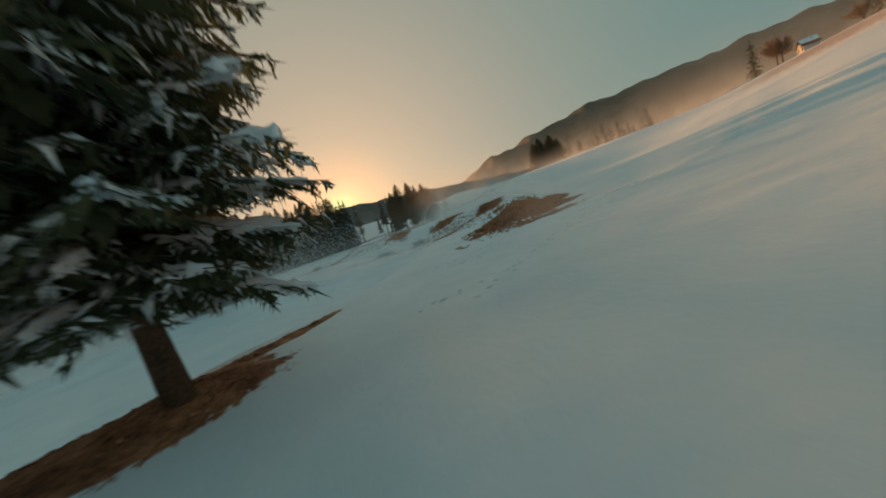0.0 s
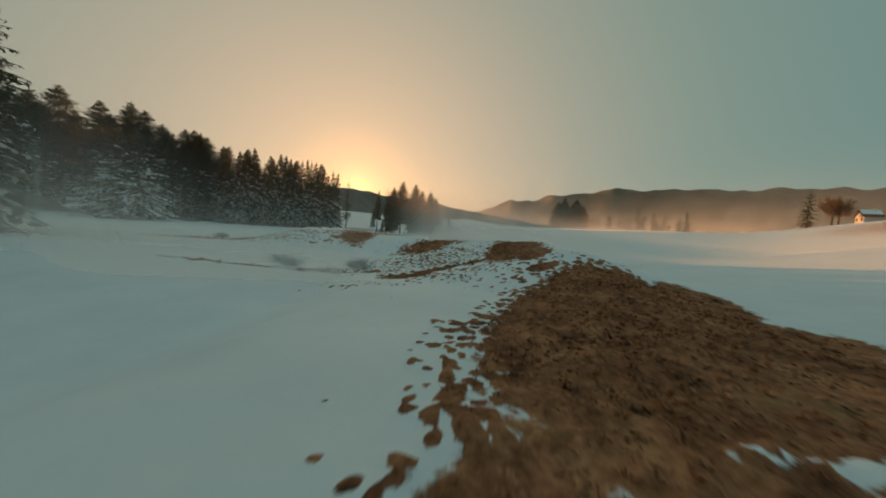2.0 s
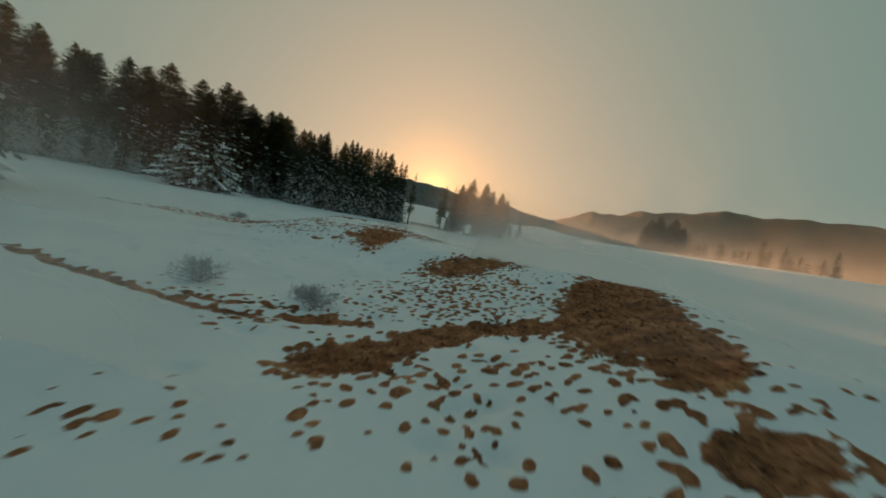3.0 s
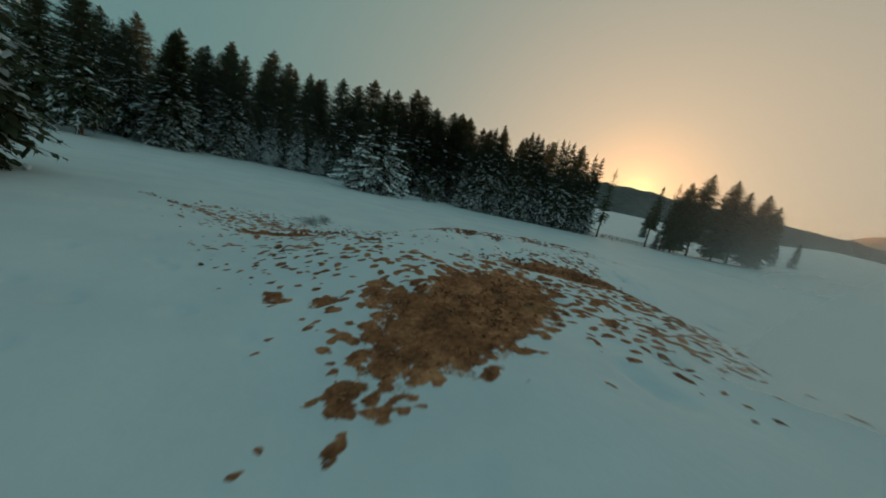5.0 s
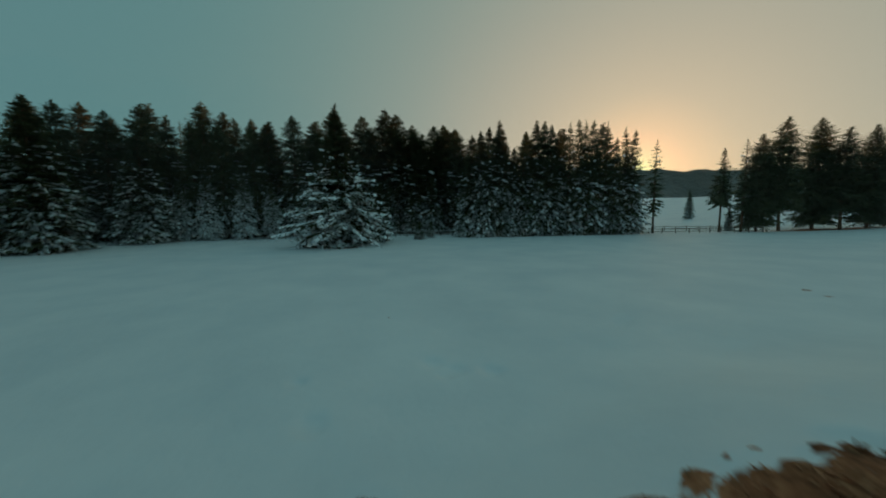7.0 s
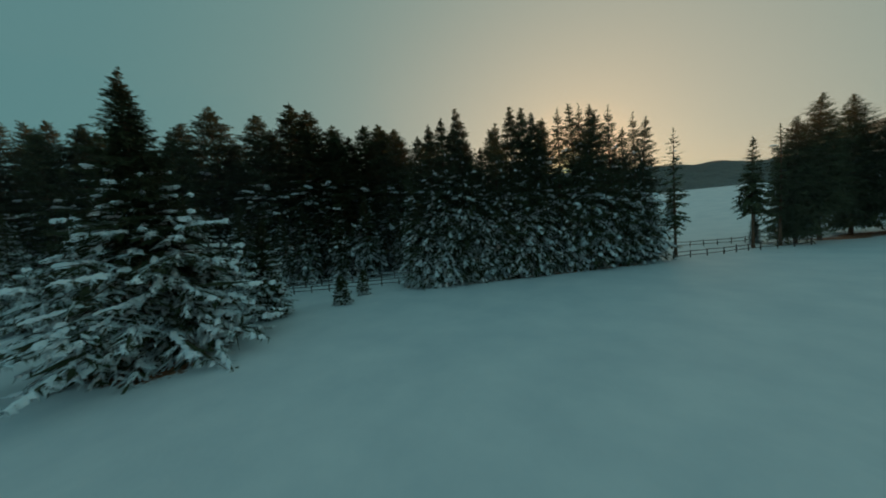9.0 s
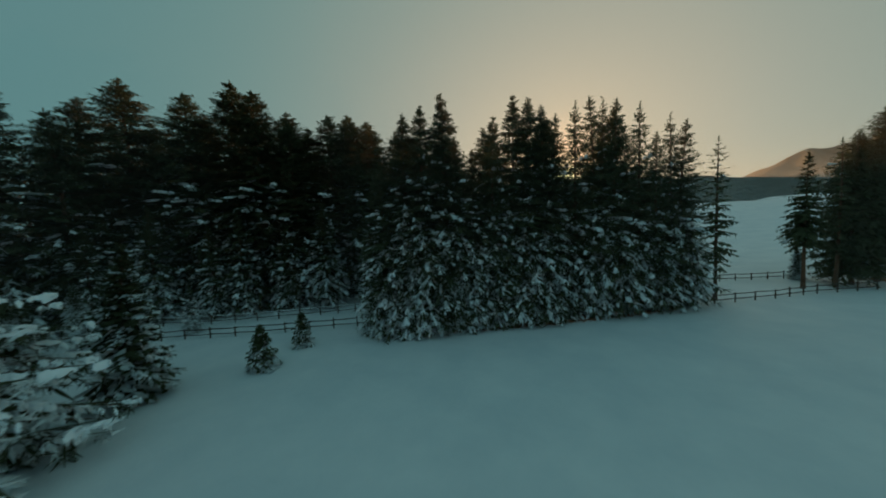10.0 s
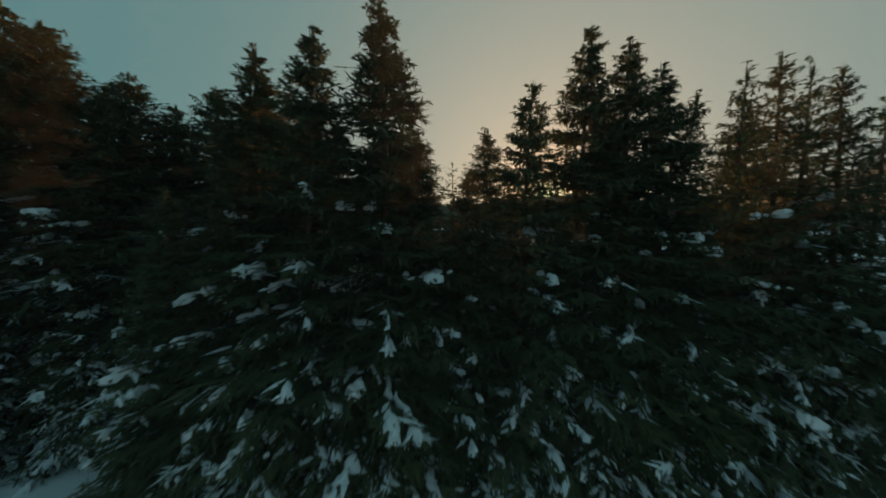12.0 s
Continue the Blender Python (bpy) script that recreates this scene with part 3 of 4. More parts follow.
def spruce_meshes(name, seed, tall, reach, gap, twigs, snow, clear=0.06, open_top=0.0, droop=0.25, shape=0.34, limbs=7, fine=1, stem=None, fan=1, frost=0.0, frost_top=0.66, sprawl=0.0, skirt=0.0, snow_top=0.9, full=0.35):
    """Trunk, limbs, needles and snow of one spruce. gap: metres between whorls; twigs: sprays a side; snow: share of laden limbs;
    fan: shoots to a side spray; frost, frost_top: share of the low twigs white with frost, and how far up; clear: bare share of the trunk; shape: how fast the crown widens below the tip; sprawl: how far the limbs wander; skirt: how much narrower the upper crown is; snow_top: how far up snow lies; full: share of the twigs that short limbs keep; open_top: how see-through the upper crown is."""
    r = np.random.default_rng(seed)
    trunk, crown, load, white = Build(), Build(), Build(), Build()
    lean = r.normal(0, 0.012, 2) * tall
    hs = np.linspace(0, 1, 9)
    spine = np.stack([lean[0] * np.sin(math.pi * hs), lean[1] * np.sin(math.pi * hs), hs * tall], 1)
    spine[0, 2] = -0.4
    thick = stem or tall * 0.0105
    trunk.tube(spine, thick * (1.0 - hs) ** 0.8 + 0.015 + thick * 0.35 * np.exp(-hs * 40), 8)
    z = clear * tall
    while z < tall * 0.985:
        u = (z - clear * tall) / (tall * (1 - clear))
        prof = math.tanh(shape * (tall - z) / reach) * (0.7 + 0.3 * min(1, u / 0.1)) * (1 - skirt * ease((u - 0.3) / 0.25))
        sparse = open_top * ease((u - 0.45) / 0.25)
        n = max(4, int(round(limbs * (1 - 0.2 * u) * (1 - 0.3 * sparse))))
        a0 = r.uniform(0, 6.28)
        for k in range(n):
            a = a0 + 6.283 * k / n + r.normal(0, 0.22)
            length = reach * prof * r.uniform(0.62 + 0.2 * u, 1.2 - 0.1 * u) + 0.1
            if r.random() < 0.05:
                length *= 0.5
            zz = z + r.normal(0, gap * (0.6 if fan > 2 else 0.4))
            pitch = 0.5 * u**1.5 - 0.16 * (1 - u) + r.normal(0, 0.09)
            sag = droop * (1 - u) * r.uniform(0.6, 1.4)
            s = np.linspace(0, 1, 6)
            out = length * s
            rise = length * (pitch * s - sag * 1.6 * s**2 + sag * max(0.3, 0.95 - 0.8 * droop) * s**3.2)
            bend = a + r.normal(0, 0.12 + 0.25 * sprawl) * s**2 + 0.1 * sprawl * np.sin(5 * s + a)
            base = np.array([np.interp(zz, spine[:, 2], spine[:, 0]), np.interp(zz, spine[:, 2], spine[:, 1]), zz])
            pts = base + np.stack([out * np.cos(bend), out * np.sin(bend), rise], 1)
            if fine >= 2 or (fine == 1 and k % 2 == 0):
                trunk.tube(pts[[0, 5]] if fine < 2 else pts, np.linspace(0.02 + 0.007 * length, 0.006, 2 if fine < 2 else 6), 3)
            ahead = np.array([math.cos(a), math.sin(a), 0])
            side = np.array([-math.sin(a), math.cos(a), 0])
            m = max(3, int(twigs * (full + (1 - full) * length / reach) * (1 - 0.4 * sparse)))
            laden = r.random() < 1.3 * snow * (1 - u / snow_top)
            crown.add(kite(pts[3], pts[5] + (pts[5] - pts[4]) * 0.3, 0.04 + 0.012 * min(length, 4) if fan > 2 or fine >= 2 else 0.06 + 0.022 * length, np.array([0, 0, 1.0])), [(0, 1, 2, 3)])
            # the dense inner sprays
            for q in (0.15, 0.4, 0.62):
                if r.random() < 1 - 0.75 * sparse:
                    o = base + (pts[5] - base) * (q + r.uniform(-0.1, 0.1))
                    to = o + (ahead * r.uniform(-0.1, 0.45) + side * r.normal(0, 0.45)) * length * 0.4 + np.array([0, 0, -r.uniform(0.25, 0.75) * (0.3 + 0.16 * length)])
                    crown.add(kite(o, to, (0.05 + 0.055 * min(length, 4) * (1.2 - q) if fan > 2 or fine >= 2 else 0.10 + 0.085 * min(length, 4) * (1.2 - q)) * (1 - 0.45 * u), ahead * r.normal(0, 1) + side * r.normal(0, 1) + np.array([0, 0, 0.5])), [(0, 1, 2, 3)])
            for i in range(m):
                t = 0.12 + 0.86 * (i + r.uniform(0, 1)) / m
                root = np.array([np.interp(t, s, pts[:, c]) for c in range(3)])
                long = (0.07 + 0.13 * min(1.0, length) + 0.36 * min(length, 4.2) * (1 - t) ** 0.8 * (0.4 + 0.6 * min(1, t / 0.3))) * r.uniform(0.7, 1.25)
                for sign in (-1, 1):
                    way = ahead * (r.uniform(0.35, 0.8) - 0.35 * sprawl) + side * sign * r.uniform(0.6, 1.0)
                    way = way + r.normal(0, 0.3 if 2 < fan else 0.0, 3)
                    way[2] = -0.25 - 0.55 * (1 - u) * r.uniform(0.2, 1.3) + 0.3 * u
                    tip = root + way * long
                    tilt = np.array([r.normal(0, 0.35), r.normal(0, 0.35), 1.0])
                    wide = (0.07 + 0.14 * long) * r.uniform(0.8, 1.3) * (1 - 0.4 * u + 0.5 * u * (full - 0.35))
                    if fine >= 2:
                        # a spray of short shoots along a side twig
                        crown.add(kite(root, tip, wide * 0.32, tilt), [(0, 1, 2, 3)])
                        cross = np.cross(way, tilt)
                        cross /= np.linalg.norm(cross) + 1e-9
                        hold = white if r.random() < 1.25 * frost * (1 - u / frost_top) else crown
                        for q in (0.2, 0.36, 0.52, 0.66, 0.82):
                            for sg in (-1, 1):
                                o = root + (tip - root) * (q + r.uniform(-0.08, 0.08))
                                sp = way * 0.5 + cross * sg * 0.62 + np.array([0, 0, -0.28 * r.uniform(0.2, 1.4)])
                                hold.add(spike(o, o + sp * long * 0.36 * (1.15 - q * 0.6), 0.018 + 0.022 * long, tilt), [(0, 1, 2)])
                    else:
                        hold = white if r.random() < 1.25 * frost * (1 - u / frost_top) else crown
                        hold.add(kite(root, tip, wide * (0.36 if fan > 1 else 1), tilt), [(0, 1, 2, 3)])
                        for q in range(fan - 1):
                            o = root + (tip - root) * (r.uniform(0.05, 0.3) + 0.6 * q / max(1, fan - 1))
                            off = np.cross(way, tilt) * (0.75 if q % 2 else -0.75) * r.uniform(0.5, 1.1)
                            hold.add(spike(o, o + (way + off) * long * r.uniform(0.35, 0.65), wide * 0.34, tilt + r.normal(0, 0.25, 3)), [(0, 1, 2)])
                    # hanging shoots
                    if u < 0.4 + full and r.random() < 0.55 + 0.4 * sprawl:
                        o = root + (tip - root) * r.uniform(0.2, 0.8)
                        hang = np.array([r.normal(0, 0.1), r.normal(0, 0.1), -r.uniform(0.15, 0.42)]) * (0.6 + 0.12 * length)
                        hold.add(spike(o, o + hang, 0.04 + 0.02 * long, ahead + r.normal(0, 0.5, 3)), [(0, 1, 2)])
                    if laden and t > 0.35 and r.random() < 0.34:
                        q = kite(root, root + (tip - root) * r.uniform(0.7, 1.05) * (0.6 if fine >= 2 else 1), wide * r.uniform(0.45, 0.9) * (0.3 if fine >= 2 else 1), np.array([0, 0, 1.0]))
                        q[:, 2] += 0.012
                        top = q.mean(0) + (0, 0, 0.03 + 0.05 * r.random())
                        load.add(np.vstack([q, top]), [(0, 1, 4), (1, 2, 4), (2, 3, 4), (3, 0, 4)])
            for pad in range(1 + int(length / (1.0 if fan > 2 else 1.4)) if laden else 0):
                # a pad of snow along the limb
                t1 = r.uniform(0.4, 1.04)
                t0 = max(0.2, t1 - (r.uniform(0.25, 0.75) if fan > 2 else r.uniform(0.35, 1.15)) / max(length, 0.8))
                kk = 7
                ring = []
                broad = (0.05 + 0.035 * min(length, 4)) * r.uniform(0.35, 1.15) * (0.5 if fine >= 2 else 0.95 if fan > 2 else 1)
                for q in np.linspace(t0, t1, kk):
                    c = np.array([np.interp(q, s, pts[:, cc]) for cc in range(3)]) + side * r.normal(0, 0.35 * broad)
                    f = math.sin(math.pi * (0.1 + 0.8 * (q - t0) / (t1 - t0))) * r.uniform(0.4, 1.5)
                    w = broad * f
                    h = 0.04 + (0.1 if fan > 2 else 0.08) * f
                    fall = 0.06 + (0.85 if fan > 2 else 0.5) * w
                    ring += [c - side * w * r.uniform(0.7, 1.5) + (0, 0, -fall), c - side * w * 0.5 + (0, 0, 0.5 * h), c + (0, 0, h), c + side * w * 0.5 + (0, 0, 0.5 * h), c + side * w * r.uniform(0.7, 1.5) + (0, 0, -fall)]
                load.add(ring, [(i * 5 + j, i * 5 + j + 1, i * 5 + j + 6, i * 5 + j + 5) for i in range(kk - 1) for j in range(4)])
        z += gap * r.uniform(0.75, 1.25) * (1 - 0.5 * u) * (1 + 0.25 * sparse)
    tip = np.array([0, 0, tall])
    for k in range(5):
        a = k * 1.257
        crown.add(kite(tip - (0, 0, 0.7), tip + (0.1 * math.cos(a), 0.1 * math.sin(a), 0.15), 0.04, np.array([math.cos(a), math.sin(a), 0])), [(0, 1, 2, 3)])
    return trunk.mesh(name + "_wood", BARK, True), crown.mesh(name + "_needles", NEEDLES), load.mesh(name + "_snow", SNOW, True) if load.n else None, white.mesh(name + "_frosted", FROSTED) if white.n else None


MODELS = {}


def model(key, *args, **how):
    MODELS[key] = (spruce_meshes(key, *args, **how), args[1])


#                     seed tall reach gap twigs snow
model("near_a", 11, 20.0, 3.5, 0.38, 10, 0.75, clear=0.045, open_top=0.4, droop=0.46, shape=0.33, limbs=9, fan=6, frost=0.2, frost_top=0.5, snow_top=0.75, full=0.55)
model("near_b", 14, 20.0, 3.9, 0.38, 10, 0.95, clear=0.04, open_top=0.3, droop=0.5, shape=0.34, limbs=9, fan=6, frost=0.34, frost_top=0.5, snow_top=0.75, full=0.55)
model("wall_b", 12, 20.0, 3.2, 0.42, 8, 0.5, clear=0.045, open_top=0.55, droop=0.44, shape=0.31, limbs=8, fan=3, frost=0.3, frost_top=0.4, snow_top=0.75, full=0.55)
model("wall_c", 13, 20.0, 3.7, 0.42, 8, 0.5, clear=0.045, open_top=0.35, droop=0.44, shape=0.33, limbs=8, fan=3, frost=0.3, frost_top=0.4, snow_top=0.75, full=0.55)
model("wood_a", 21, 25.0, 4.0, 0.56, 9, 0.48, clear=0.04, droop=0.42, shape=0.5, limbs=9, fan=3, frost=0.3, frost_top=0.5, snow_top=0.65, full=0.75)
model("wood_b", 22, 25.0, 3.6, 0.56, 9, 0.4, clear=0.05, droop=0.42, shape=0.5, limbs=9, fan=3, frost=0.22, frost_top=0.5, snow_top=0.65, full=0.75)
model("wood_c", 23, 25.0, 4.4, 0.56, 9, 0.48, clear=0.04, droop=0.42, shape=0.52, limbs=9, fan=3, frost=0.3, frost_top=0.5, snow_top=0.65, full=0.75)
model("edge_a", 31, 14.0, 3.4, 0.46, 8, 0.6, clear=0.05, droop=0.45, shape=0.4, limbs=8, fan=3, frost=0.4, full=0.6)
model("edge_b", 32, 14.0, 3.0, 0.46, 8, 0.5, clear=0.1, droop=0.45, shape=0.38, limbs=8, fan=3, frost=0.35, full=0.6)
model("white", 33, 12.0, 2.9, 0.4, 9, 1.0, clear=0.04, droop=0.42, shape=0.42, limbs=8, fan=4, frost=0.95, frost_top=1.0, full=0.6)
model("lone", 41, 20.0, 8.2, 0.42, 20, 1.0, clear=0.03, droop=0.34, shape=0.62, limbs=8, fan=6, frost=0.6, frost_top=0.6, sprawl=1.0, skirt=0.45, snow_top=0.75)
model("first", 51, 18.0, 3.6, 0.3, 16, 0.9, clear=0.125, droop=0.17, shape=0.56, limbs=9, fine=2, stem=0.19, frost=0.24)
model("tall_lone", 52, 19.0, 4.2, 0.4, 9, 0.35, clear=0.04, droop=0.4, shape=0.36, limbs=9, frost=0.2)
model("bare_foot", 53, 19.0, 4.4, 0.46, 7, 0.4, clear=0.13, droop=0.4, shape=0.36, limbs=9, frost=0.25)
model("sapling_a", 61, 3.2, 1.0, 0.17, 7, 1.0, clear=0.02, droop=0.3, shape=0.42, frost=0.8)
model("sapling_b", 62, 3.4, 0.8, 0.18, 7, 1.0, clear=0.02, droop=0.3, shape=0.4, frost=0.8)
model("young", 63, 9.5, 1.9, 0.34, 7, 0.8, clear=0.03, droop=0.35, shape=0.32, frost=0.65)
model("slim_a", 71, 16.5, 1.5, 0.65, 6, 0.05, clear=0.25, open_top=0.9, droop=0.3, shape=0.4, limbs=5, stem=0.16)
model("slim_b", 72, 15.0, 2.7, 0.4, 7, 0.05, clear=0.36, open_top=0.4, droop=0.45, shape=0.35, limbs=7, stem=0.17)
model("pine_a", 81, 20.0, 4.6, 0.4, 10, 0.0, clear=0.1, droop=0.3, shape=0.62, limbs=9, fan=5, sprawl=0.6)
model("pine_b", 82, 20.0, 4.2, 0.4, 10, 0.0, clear=0.24, droop=0.3, shape=0.6, limbs=9, fan=5, sprawl=0.6)
model("far_a", 91, 24.0, 5.0, 1.6, 2, 0.05, clear=0.05, droop=0.3, shape=0.52, limbs=6, fine=0)
model("far_b", 92, 24.0, 4.8, 1.6, 2, 0.04, clear=0.05, droop=0.3, shape=0.5, limbs=6, fine=0)
FIRST = {}


def spruce(key, x, y, tall, label, group="", turn=None, wide=1.0, top=None, sink=0.0):
    """One tree of a model, at its height, standing on the ground."""
    r = random.Random(round(x * 91 + y * 37))
    (wood, needles, snow, white), size = MODELS[key]
    ground = float(height(x, y)) - sink
    if top is not None:
        tall = top - ground
    k = tall / size
    m = pose(x, y, ground, 0, 0, r.uniform(0, 360) if turn is None else turn) @ Matrix.Diagonal((k * wide, k * wide, k, 1))
    if key in FIRST:
        first = FIRST[key]
        ob = copy_thing(first, m @ Matrix.Diagonal((1 / first.scale.x, 1 / first.scale.y, 1 / first.scale.z, 1)))
    else:
        ob = FIRST[key] = new("spruce_tree")
        part("trunk", wood, ob, "rough brown trunk and limbs")
        part("crown", needles, ob, "dark green needled crown")
        if snow:
            tagged(part("snow_load", snow, ob, "pads of white snow on the limbs"), kind="stuff")
        if white:
            tagged(part("frost", white, ob, "low twigs white with frost"), kind="stuff")
        ob.matrix_basis = m
    return tagged(ob, label, "tree", group)


# the dense stand: x, y, height of the tip
STAND = [
    (-62.6, 96.8, 16.2), (-60.8, 98.5, 20.2), (-59.7, 99.6, 20.9), (-58.4, 101.0, 22.0), (-57.6, 101.7, 18.0), (-56.4, 102.9, 17.0), (-54.9, 104.4, 19.9),
    (-53.5, 105.8, 21.8), (-52.5, 106.8, 21.6), (-51.6, 107.7, 20.9), (-50.6, 108.7, 20.1), (-49.2, 110.1, 21.1), (-48.2, 111.1, 21.7), (-47.2, 112.1, 21.4),
    (-46.2, 113.1, 21.5), (-44.5, 114.8, 21.0), (-43.2, 116.0, 18.3), (-42.2, 117.0, 19.9), (-40.9, 118.3, 19.5),
]
for i, (x, y, top) in enumerate(STAND):
    spruce(("near_b" if i < 6 and i != 3 else "near_a") if i < 10 else ("wall_c", "wall_b")[i % 2], x, y, 0, "dense dark spruce with snow on its drooping lower limbs", "spruces of the stand", top=top)
for i in range(15):
    u = (i + 0.5) / 15
    r = random.Random(i)
    spruce(("wood_b", "wood_a")[i % 2], -67.2 + 24 * u + r.uniform(-0.7, 0.7), 101.5 + 24 * u + r.uniform(-0.7, 0.7), 0, "dark spruce in the back row of the stand", "spruces of the stand", top=r.uniform(14.5, 17.5))

# the forest edge and its tall trees: x, y, height of the tip
WOODS = [
    (-98.2, 81.2, 26.7), (-95.9, 84.7, 29.4), (-94.5, 86.9, 24.4), (-92.3, 90.2, 28.2), (-91.2, 91.9, 25.7), (-88.3, 94.4, 29.7), (-86.2, 96.0, 28.3),
    (-85.0, 100.0, 26.2), (-84.2, 102.6, 24.4), (-82.9, 105.0, 26.4), (-81.0, 107.5, 26.2), (-79.8, 109.4, 25.7), (-112.0, 35.0, 26.0), (-108.8, 42.0, 25.6), (-107.0, 46.0, 23.2),
    (-105.6, 51.6, 26.3), (-100.6, 59.5, 27.2), (-98.9, 63.0, 25.5), (-95.4, 70.4, 24.1), (-93.0, 74.5, 25.6), (-91.6, 78.4, 23.2), (-104.0, 72.0, 25.4),
]
for i, (x, y, top) in enumerate(WOODS):
    spruce(("wood_a", "wood_c", "wood_b")[i % 3], x, y, 0, "tall dark forest spruce with a little snow", "spruces of the forest", top=top + 0.5, wide=1.38 if i < 12 else 1.2)
MORE = [
    (-88.2, 20.6, 17.0), (-89.3, 24.5, 20.9), (-90.5, 28.7, 22.8), (-91.2, 31.2, 20.7), (-92.0, 34.0, 20.0), (-94.0, 41.0, 21.9), (-95.4, 46.0, 21.7), (-96.7, 50.6, 24.0),
    (-82.0, 98.5, 24.0), (-83.5, 109.0, 27.5), (-81.8, 121.7, 26.0), (-88.5, 117.3, 28.9), (-54.7, 117.5, 22.2), (-47.8, 120.5, 22.1), (-76.0, 112.0, 24.0), (-71.0, 116.0, 24.5), (-64.0, 118.0, 23.0),
]
for i, (x, y, top) in enumerate(MORE):
    spruce(("wood_b", "wood_a", "wood_c")[i % 3], x, y, 0, "tall dark forest spruce with a little snow", "spruces of the forest", top=top + 0.4, wide=1.2)

# the forest's front row of shorter snowy trees, behind the fence
r = random.Random(5)
EDGE = [(-101, 38), (-99, 45), (-97, 52), (-96, 58), (-94, 64), (-92, 69), (-90, 74), (-89, 79), (-88, 84), (-85.5, 88.5), (-82.5, 92.5), (-79.5, 96), (-76.5, 99.5), (-73.5, 103), (-70, 107)]
for i, (x, y) in enumerate(EDGE):
    for k in range(2 if i % 2 else 1):
        spruce(("edge_a", "edge_b")[(i + k) % 2], x + r.uniform(-1, 1) - 2.2 * k, y + r.uniform(-1, 1) + 2.0 * k, r.uniform(9, 15), "snowy spruce at the edge of the forest", "spruces of the forest edge")
for i, (x, y, tall) in enumerate(((-90.0, 50.2, 13.0), (-89.5, 54.4, 10.0), (-88.6, 58.2, 11.5), (-87.4, 63.6, 12.0), (-86.3, 68.0, 10.5), (-85.0, 73.0, 7.0), (-83.5, 78.5, 6.0), (-80.0, 86.0, 5.0))):
    spruce("white", x, y, tall, "frosted white young spruce in front of the dark forest", "spruces of the forest edge", wide=0.9)
# deep forest
for i in range(76):
    u, v = r.random(), r.random()
    x0 = np.interp(u, (0, 0.35, 0.7, 1), (-100, -110, -94, -62))
    y0 = np.interp(u, (0, 0.35, 0.7, 1), (5, 50, 100, 124))
    x, y = x0 - 4 - 32 * v + r.uniform(-3, 3), y0 + 24 * v + r.uniform(-3, 3)
    spruce(("far_a", "far_b")[i % 2], x, y, r.uniform(22, 26.5) if u > 0.1 else r.uniform(16, 21), "dark spruce deep in the forest", "spruces of the forest")

for i in range(22):
    u = (i + 0.5) / 22
    spruce(("far_a", "far_b")[i % 2], -78 + 34 * u + r.uniform(-1.5, 1.5), 112 + 14 * u + r.uniform(-2, 2), 0, "dark spruce behind the stand", "spruces of the forest", top=r.uniform(14.0, 17.5))
for i in range(18):
    u = (i + 0.5) / 18
    spruce(("far_a", "far_b")[i % 2], -116 + 40 * u + r.uniform(-2, 2), 78 + 50 * u + r.uniform(-2, 2), 0, "dark spruce deep in the forest", "spruces of the forest", top=r.uniform(21.5, 25.0), wide=1.25)

# single trees
spruce("lone", -63.4, 71.4, 0, "broad spruce standing alone, its limbs heavy with snow", top=19.9, wide=1.12)
spruce("young", -66.8, 80.2, 9.6, "young snowy spruce beside the broad one", wide=1.25)
spruce("sapling_a", -64.2, 86.4, 3.3, "small spruce sapling in the snow", "saplings", wide=1.2)
spruce("sapling_b", -66.0, 90.4, 3.1, "small spruce sapling near the fence", "saplings", wide=1.2)
spruce("first", -4.85, -1.0, 18, "large spruce with snow on its limbs and a bare brown trunk", turn=52)
spruce("tall_lone", -30.9, 31.0, 0, "tall dark spruce alone in the meadow", top=19.4, wide=1.1)
for x, y, top in ((-81.0, 40.6, 19.2), (-88.0, 50.0, 17.5)):
    spruce("near_b", x, y, 0, "broad frosted spruce in front of the forest", "spruces before the forest", top=top, wide=1.4)
for x, y, top in ((-72.7, 31.3, 18.8), (-78.2, 26.6, 18.6), (-84.1, 21.7, 16.5), (-86.0, 35.0, 18.5), (-80.0, 15.0, 16.0)):
    spruce("bare_foot", x, y, 0, "dark spruce with a clear trunk and snow on its lower limbs", "spruces before the forest", top=top)
for i, (x, y, top) in enumerate(((-93.3, 66.6, 23.0), (-97.0, 67.4, 25.0), (-92.0, 61.0, 22.0), (-103.0, 65.5, 26.0), (-94.0, 57.0, 22.0), (-101.0, 54.0, 24.0), (-99.0, 70.5, 25.0), (-108.0, 60.0, 26.5))):
    spruce(("wood_c", "wood_a")[i % 2], x, y, 0, "tall dark forest spruce with a little snow", "spruces of the forest", top=top)
spruce("slim_a", -38.4, 121.4, 0, "slim larch-like spruce at the end of the stand", top=17.9)
spruce("slim_b", -30.4, 131.6, 0, "slim leaning spruce with a bare stem", top=16.4)
spruce("slim_a", -27.6, 133.6, 0, "slim sparse spruce beside the group", top=17.8)
for i, (x, y, top) in enumerate(((-25.8, 136.2, 18.7), (-23.0, 139.8, 21.7), (-19.0, 146.3, 21.9), (-15.6, 143.6, 19.0), (-12.6, 147.0, 19.4), (-10.4, 151.0, 17.5))):
    spruce(("pine_a", "pine_b")[i % 2], x, y, 0, "dark tree in the group beyond the meadow", "trees of the far group", top=top)
for x, y, tall in ((-9.0, 172.0, 6.5), (-5.0, 173.0, 7.5), (-45.0, 178.0, 9.0), (-30.0, 138.0, 5.0)):
    spruce("young", x, y, tall, "small dark spruce in the far meadow", "small far spruces")
